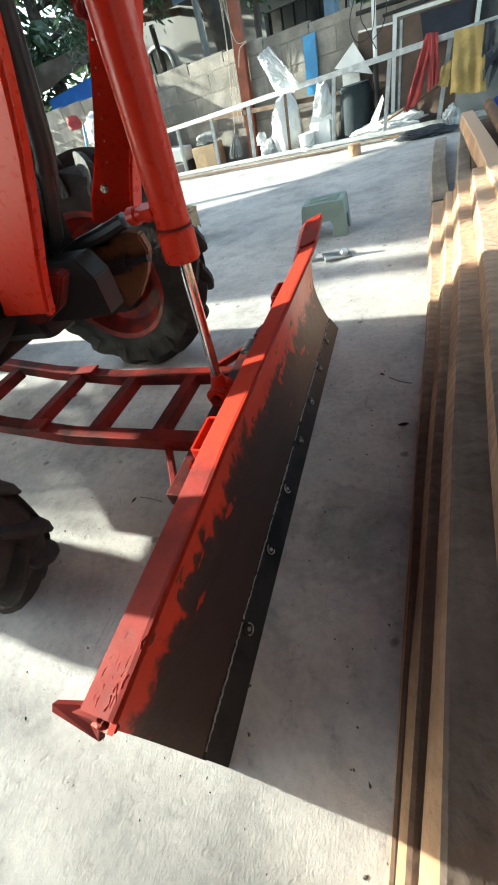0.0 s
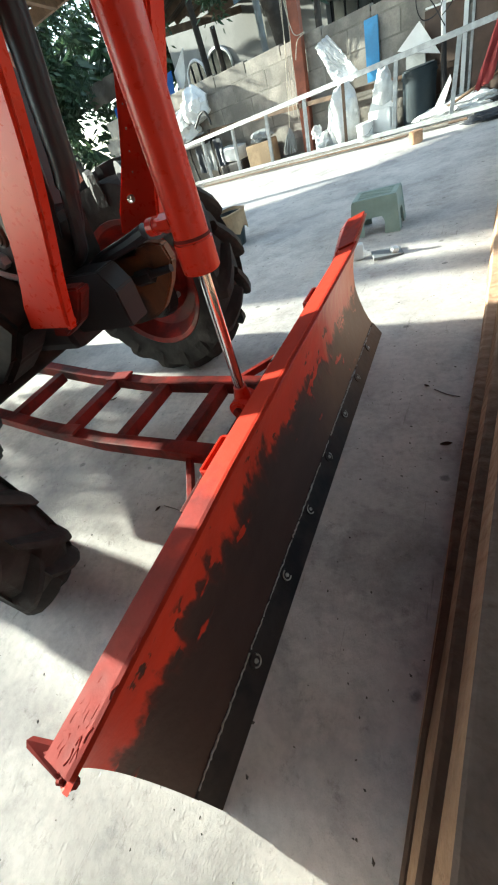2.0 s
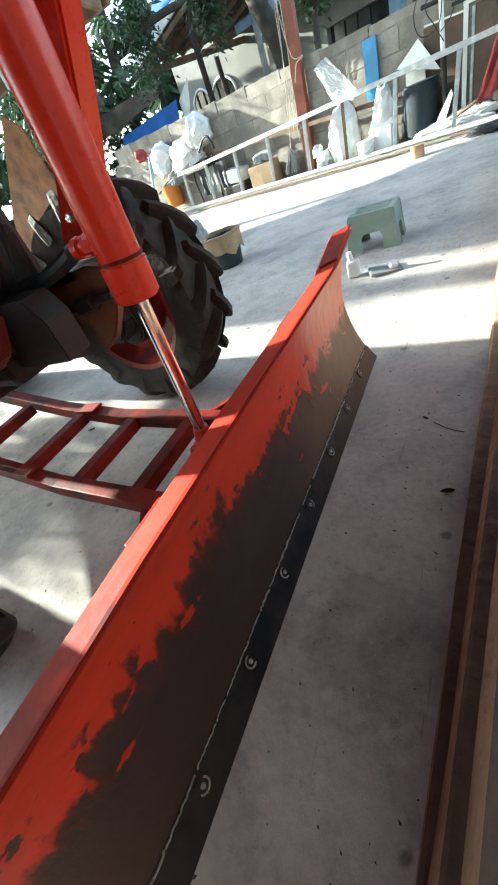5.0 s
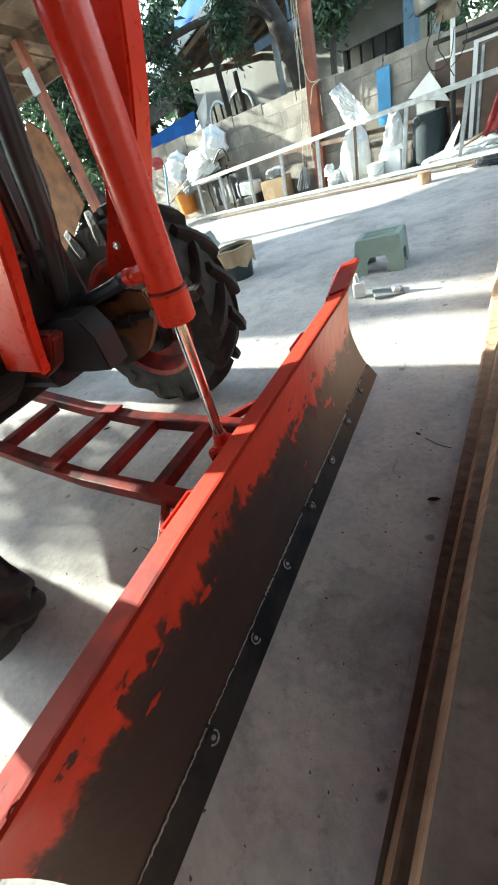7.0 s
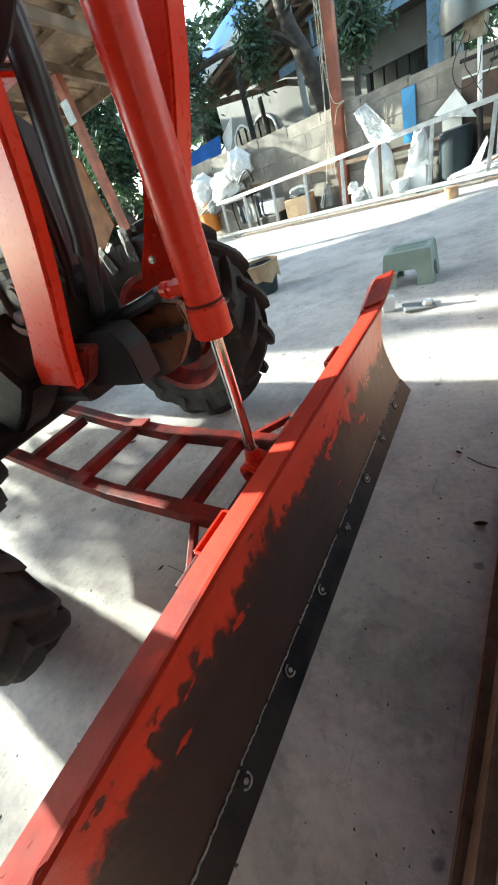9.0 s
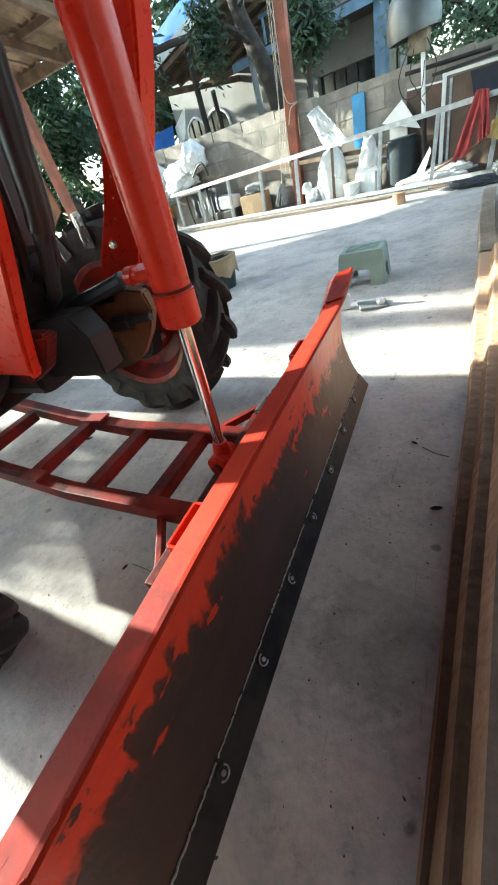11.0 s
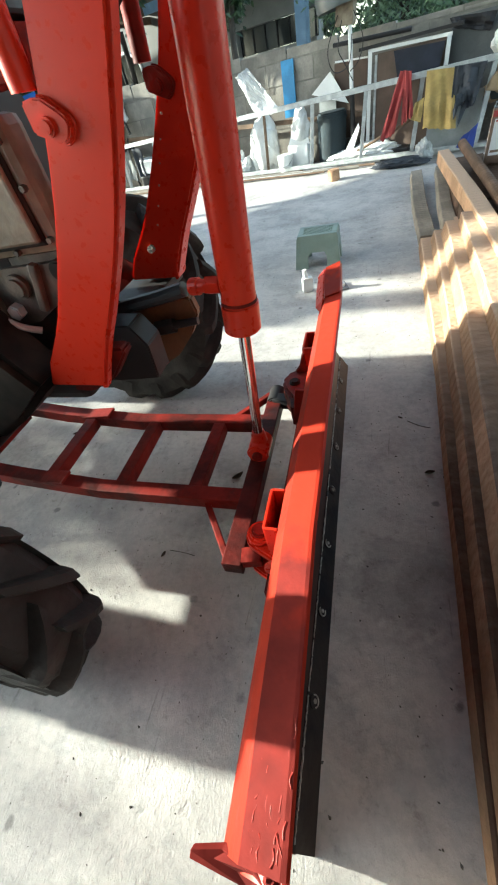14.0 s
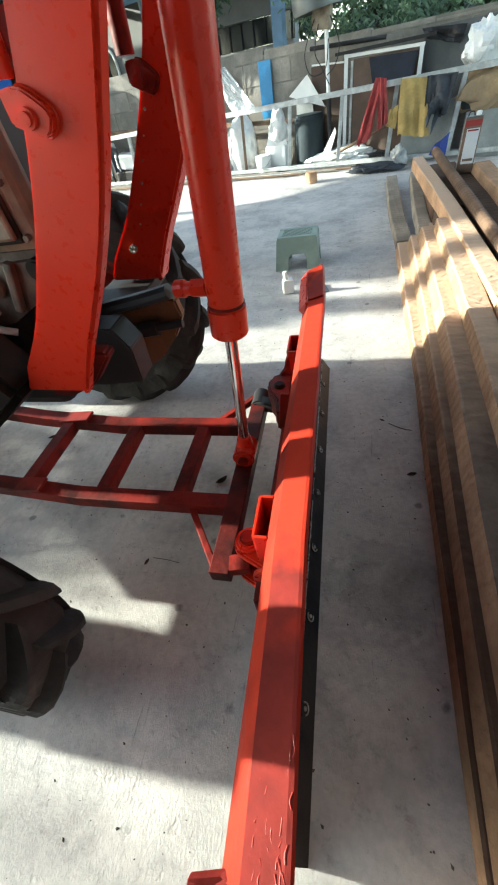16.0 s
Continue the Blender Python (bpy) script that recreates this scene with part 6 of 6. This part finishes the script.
def hp(x, z, d=0.0):
    return (x, 12 + WALL_B * x + d, z)


for x0, x1, z0, z1 in ((-4.9, -3.12, 0.0, 3.6), (-3.12, -1.05, 0.0, 1.62), (-3.12, -1.05, 2.1, 3.6)):
    xm = (x0 + x1) / 2
    part("house_wall", box(hp(xm, (z0 + z1) / 2, 0.15), ((x1 - x0) * 1.036, 0.3, z1 - z0), (0, 0, WALL_TURN), bevel=0), PLASTER, house)
win = part("window", box(hp(-2.08, 1.86, 0.2), (2.1, 0.04, 0.46), (0, 0, WALL_TURN), bevel=0), GLASS, house, "dark glass window band")
for k in range(7):
    part("window_bar", beam(hp(-3.05 + 0.32 * k, 1.63, 0.16), hp(-3.05 + 0.32 * k, 2.09, 0.16), 0.03, 0.03, up=(0, 1, 0)), BLACK, win)
def slab(x0, x1, d0, d1, z0, z1):
    """A flat slab along the house, from d0 to d1 before its wall."""
    return extrude([hp(x0, 0, d0)[:2], hp(x1, 0, d0)[:2], hp(x1, 0, d1)[:2], hp(x0, 0, d1)[:2]], "z", z0, z1)


# Dark board: the porch's deep shade is put into its colour.
part("eave", slab(-5.2, -0.72, -1.15, 0.6, 2.78, 2.90), DARKROOF, house, "dark underside of the eave")
part("fascia", slab(-5.2, -0.70, -1.20, -1.154, 2.76, 2.93), PILLAR, house, "pale blue-grey eave board")
part("roof", slab(-5.2, -0.72, -1.0, 3.0, 2.94, 3.0), SHEET, house)
part("gable_wall", slab(-1.5, -1.15, 0.304, 2.6, 0.0, 2.77), PLASTER, house)
for k in range(9):
    part("balcony_bar", beam(hp(-4.2 + 0.36 * k, 3.0, -0.85), hp(-4.2 + 0.36 * k, 3.5, -0.85), 0.05, 0.05, up=(0, 1, 0)), PILLAR, house)
part("balcony_rail", beam(hp(-4.3, 3.52, -0.85), hp(-1.2, 3.52, -0.85), 0.07, 0.06), PILLAR, house)
part("pillar", box((-1.3, 11.35, 1.387), (0.24, 0.24, 2.774), (0, 0, WALL_TURN), bevel=0.01), PILLAR, house, "pale blue pillar")

# white house beyond the shed
far_house = thing("far_house", "small white house with an arched window", "house", (-7.0, 14.6, 0))
part("house_wall", box((-6.6, 14.2, 1.7), (4.6, 0.3, 3.4), (0, 0, WALL_TURN), bevel=0), PLASTER, far_house)
for x, w in ((-6.95, 1.0), (-7.95, 0.82)):
    y = 14.2 + WALL_B * (x + 6.6) - 0.16
    bm = extrude([(q * w, z) for q, z in ((-0.5, 0), (0.5, 0), (0.5, 0.35), (0.42, 0.6), (0.2, 0.76), (0, 0.8), (-0.2, 0.76), (-0.42, 0.6), (-0.5, 0.35))], "y", -0.02, 0.02)
    bm.transform(pose(x, y, 1.58, 0, 0, WALL_TURN))
    win = part("arched_window", bm, GLASS, far_house)
    part("window_frame", hose([(x + q * w, y - 0.03 + WALL_B * q * w, 1.58 + z) for q, z in ((-0.53, 0), (-0.53, 0.35), (-0.45, 0.62), (-0.22, 0.79), (0, 0.84), (0.22, 0.79), (0.45, 0.62), (0.53, 0.35), (0.53, 0))], 0.04, 6, steps=3), WHITE, win)
    for q in (-0.2, 0.2):
        part("window_bar", beam((x + q * w, y - 0.04 + WALL_B * q * w, 1.58), (x + q * w, y - 0.04 + WALL_B * q * w, 2.34), 0.035, 0.035, up=(0, 1, 0)), BLACK, win)

# open shed with a rusty sheet roof
shed = thing("open_shed", "open timber shed with weathered sheet roof", "shed", (-6.2, 11.8, 0))


def corrugated(w, d, n, amp):
    bm, rows = bmesh.new(), []
    for z in (0, 0.012):
        rows.append([[bm.verts.new((w * (i / n - 0.5), d * (j - 0.5), z + amp * math.sin(i * 1.57))) for i in range(n + 1)] for j in (0, 1)])
    for r in rows:
        for i in range(n):
            bm.faces.new((r[0][i], r[0][i + 1], r[1][i + 1], r[1][i]))
    return bm


# its roof climbs from a low eave on the yard's west to a ridge over the house
EAVE_F, EAVE_B, RIDGE_F, RIDGE_B = Vector((-7.25, 10.8, 3.06)), Vector((-5.65, 14.0, 3.03)), Vector((-3.9, 10.8, 4.03)), Vector((-2.6, 14.6, 4.03))


def roof_at(u, v, up=0.0):
    return EAVE_F.lerp(RIDGE_F, u).lerp(EAVE_B.lerp(RIDGE_B, u), v) + Vector((0, 0, up))


for k in range(6):
    bm, rows = bmesh.new(), []
    for up in (0.0, 0.012):
        rows.append([[bm.verts.new(roof_at(u, (k + i / 12 * 1.04) / 6, up + 0.004 * k + 0.018 * math.sin(i * 2.1))) for i in range(13)] for u in (-0.04, 1.0)])
    for r in rows:
        for i in range(12):
            bm.faces.new((r[0][i], r[0][i + 1], r[1][i + 1], r[1][i]))
    part("roof_sheet", bm, SHEET, shed)
for k in range(7):
    part("rafter", beam(roof_at(0, (k + 0.1) / 6.3, -0.10), roof_at(1, (k + 0.1) / 6.3, -0.10), 0.06, 0.1), BROWN, shed)
for u in (0.25, 0.5, 0.75):
    part("purlin", beam(roof_at(u, 0, -0.025), roof_at(u, 1, -0.025), 0.05, 0.04), BROWN, shed)
part("eave_beam", beam(roof_at(0, 0, -0.2), roof_at(0, 1, -0.2), 0.08, 0.14), BROWN, shed)
part("tie_beam", beam(roof_at(0, 0.55, -0.2), roof_at(0, 0.55, -0.2) + Vector((3.0, -0.3, 0)), 0.07, 0.12), BROWN, shed)
part("white_fascia", beam(roof_at(-0.03, -0.012, 0.06), roof_at(1.0, -0.012, 0.06), 0.04, 0.17), WHITE, shed)
for x, y, h in ((-7.12, 11.0, 2.78), (-5.7, 11.0, 3.45), (-4.12, 11.0, 3.9), (-6.5, 13.5, 2.78)):
    part("shed_post", rod((x, y, 0), (x - 0.06, y, h), 0.075, seg=10), GREYPLY if x > -5 else BARK, shed, smooth=True)
lone("blue_tarp", "bright blue tarpaulin over the shed roof", "tarpaulin", cloth([(-6.9, 11.6, 3.95), (-4.2, 11.6, 4.75), (-4.2, 10.95, 4.10), (-6.9, 10.95, 3.30)], 14, 8, 0.05, 90.0, thick=0.03), TARP, None, True)
lone("blue_tarp", "blue tarpaulin stretched behind the wall", "tarpaulin", cloth([(-8.6, 10.5, 1.95), (-6.45, 10.5, 2.1), (-6.5, 10.4, 1.6), (-8.6, 10.4, 1.5)], 14, 6, 0.06, 93.0), TARP, None, True)
lone("grey_tarp", "sagging grey-green tarpaulin hanging under the shed", "tarpaulin", cloth([(-9.6, 10.7, 2.6), (-6.9, 10.7, 2.62), (-7.0, 10.6, 2.3), (-9.4, 10.6, 2.1)], 14, 8, 0.1, 96.0), SHEET, None, True)
lone("leaning_sheet", "white sheet leaning behind the wall", "sheet", cloth([(-6.45, 10.6, 2.05), (-5.95, 10.5, 2.35), (-6.1, 10.5, 1.9), (-6.45, 10.6, 1.5)], 6, 6, 0.02, 99.0), WHITE, None)

# near shed roof at the west side, with a brown post
lean = thing("lean_to", "open lean-to with wooden purlins and sheet roof", "lean-to", (-6.5, 5.2, 0))
def lean_z(y):
    return 3.12 + 0.15 * (6.5 - y)


for k in range(4):
    bm = corrugated(1.04, 3.05, 24, 0.022)
    bm.transform(pose(-4.9 - 0.98 * k, 5.0, lean_z(5.0) + 0.012 * (k % 2), -8.5, 0, 0))
    part("roof_sheet", bm, TANSHEET, lean)
for y, h in ((6.4, 0.16), (5.55, 0.08), (4.7, 0.08), (3.85, 0.08)):
    part("purlin", beam((-8.4, y, lean_z(y) - 0.04 - h / 2), (-4.4, y, lean_z(y) - 0.04 - h / 2), 0.09, h), BROWN, lean)
for x in (-8.1, -6.8, -5.49, -4.5):
    part("rafter", beam((x, 3.6, lean_z(3.6) - 0.19), (x, 6.3, lean_z(6.3) - 0.19), 0.08, 0.12), BROWN, lean)
lean_post = part("post", beam((-5.49, 5.0, 0), (-5.49, 5.0, 3.09), 0.13, 0.13, up=(0, 1, 0)), OXIDE, lean, "reddish brown timber post")
part("splice_plate", box((-5.49, 4.92, 2.65), (0.17, 0.02, 0.28), bevel=0.003), GALV, lean_post)

lone("rusty_sheet", "large rust-brown sheet leaning by the lean-to post", "sheet", plate([(-5.95, 4.9, 2.35), (-5.68, 4.9, 2.1), (-5.6, 4.9, 1.1), (-6.3, 4.9, 0.7), (-7.0, 4.9, 0.0), (-8.0, 4.9, 0.0), (-7.2, 4.9, 1.2)], 0.03), RUST_SHEET, None)

# ---- unseen west side, added to cut the low sun into bands on the floor ----
west = thing("wall_west", "unseen wall panels added to cut the sun into bands", "wall", (-9, 3, 0), kind="structure")
for y0, y1, z1 in ((1.655, 1.80, 3.27), (1.80, 2.07, 4.4), (2.07, 2.32, 3.27), (2.32, 3.7, 4.4)):
    part("shade_panel", box((-11, (y0 + y1) / 2, z1 / 2), (0.2, y1 - y0, z1), bevel=0), PLASTER, west)
part("shade_sheet", extrude([(3.7, 1.9), (4.35, 2.5), (4.85, 3.0), (5.45, 3.3), (7.6, 4.2), (7.6, 5.6), (3.7, 5.6)], "x", -11.05, -10.95), SHEET, west)

# ---- litter on the concrete ----
rnd = random.Random(31)
v, f = [], []
for _ in range(1000):
    x, y = rnd.uniform(-1.7, 1.0), rnd.uniform(-1.1, 2.6)
    s = 0.0017 + 0.0028 * rnd.random() ** 4
    a, k = rnd.random() * math.tau, len(v)
    ca, sa = math.cos(a), math.sin(a)
    for p, q in ((-1.6, 0.1), (0.2, -0.8), (1.5, -0.2), (0.3, 0.9)):
        p, q = p * s * (0.7 + 0.6 * rnd.random()), q * s * (0.7 + 0.6 * rnd.random())
        v.append(Vector((x + p * ca - q * sa, y + p * sa + q * ca, 0)) * U)
    v.append(Vector((x, y, s * 0.8)) * U)
    f += [(k, k + 1, k + 4), (k + 1, k + 2, k + 4), (k + 2, k + 3, k + 4), (k + 3, k, k + 4)]
me = bpy.data.meshes.new("grit")
me.from_pydata(v, [], f)
me.materials.append(DEBRIS)
tagged(new("grit", me), "dark grit and crumbs scattered on the concrete floor", "grit", kind="stuff")


def dry_leaf(x, y, length, turn, curl):
    """A curled, pointed dry leaf lying on the floor."""
    t = thing("dry_leaf", "curled brown dry leaf lying on the concrete", "leaf", (x, y, 0), "dry leaves")
    bm, rows = bmesh.new(), []
    for i in range(7):
        p = i / 6
        w = 0.24 * length * math.sin(math.pi * (0.04 + 0.92 * p)) ** 0.8
        zc = 0.003 + curl * length * (p - 0.45) ** 2
        rows.append([bm.verts.new(((p - 0.5) * length, s * w, zc + abs(s) * w * 0.5)) for s in (-1, 0, 1)])
    for a, b in zip(rows, rows[1:]):
        for j in (0, 1):
            bm.faces.new((a[j], b[j], b[j + 1], a[j + 1]))
    bmesh.ops.solidify(bm, geom=bm.faces[:], thickness=0.0012)
    bmesh.ops.rotate(bm, cent=(0, 0, 0), matrix=Matrix.Rotation(radians(turn), 3, "Z"), verts=bm.verts)
    bmesh.ops.translate(bm, vec=(x, y, 0), verts=bm.verts)
    part("blade_of_leaf", bm, DRY_LEAF, t)


for x, y, ln, turn, curl in ((-0.41, 0.31, 0.058, 40, 0.9), (-0.35, 0.215, 0.03, -20, 0.5), (0.395, 0.39, 0.04, 15, 0.4), (-1.46, 0.56, 0.05, 30, 0.6), (-0.62, -0.10, 0.028, 70, 0.5), (0.30, 0.72, 0.026, -35, 0.5)):
    dry_leaf(x, y, ln, turn, curl)
for pts in (((0.33, 0.70), (0.38, 0.668), (0.425, 0.655)), ((-0.60, -0.08), (-0.54, -0.083), (-0.49, -0.09))):
    tw = thing("twig", "thin dark dry twig lying on the concrete", "twig", (*pts[0], 0), "twigs")
    part("stick", hose([(*p, 0.003) for p in pts], 0.0017, 6, steps=3), DEBRIS, tw)

# ---- block wall: every block a piece ----
wall = thing("wall_north", "unplastered grey concrete block wall, shoulder high", "wall", (0, along(0), 0), kind="structure")
bm = box((-1.4, along(-1.4, 0.07), 0.70), (14.2, 0.15, 1.38), (0, 0, WALL_TURN), bevel=0)
part("mortar", bm, MORTAR, wall)


def top_at(x):
    return 1.44 - 0.034 * (x + 0.5)


rnd = random.Random(5)
LEN = 0.775
for row in range(6):
    z0 = 0.27 * row - 0.02 + (0.0 if row else 0.02)
    z1 = 0.27 * (row + 1) - 0.026
    off = -8.45 + (0.385 if row % 2 else 0.0) + 0.05 * (rnd.random() - 0.5)
    for k in range(19):
        x0, x1 = off + LEN * k, off + LEN * (k + 1) - 0.006
        if x1 > 5.4:
            continue
        xm = (x0 + x1) / 2
        hi = min(z1, top_at(xm)) if row < 5 else top_at(xm)
        part("block", box((xm, along(xm, 0.05 + 0.006 * (rnd.random() - 0.5)), (z0 + hi) / 2), ((x1 - x0) * 1.036 - 0.012, 0.12, hi - z0 - 0.012), (0, 0, WALL_TURN), bevel=0.004), BLOCK, wall)
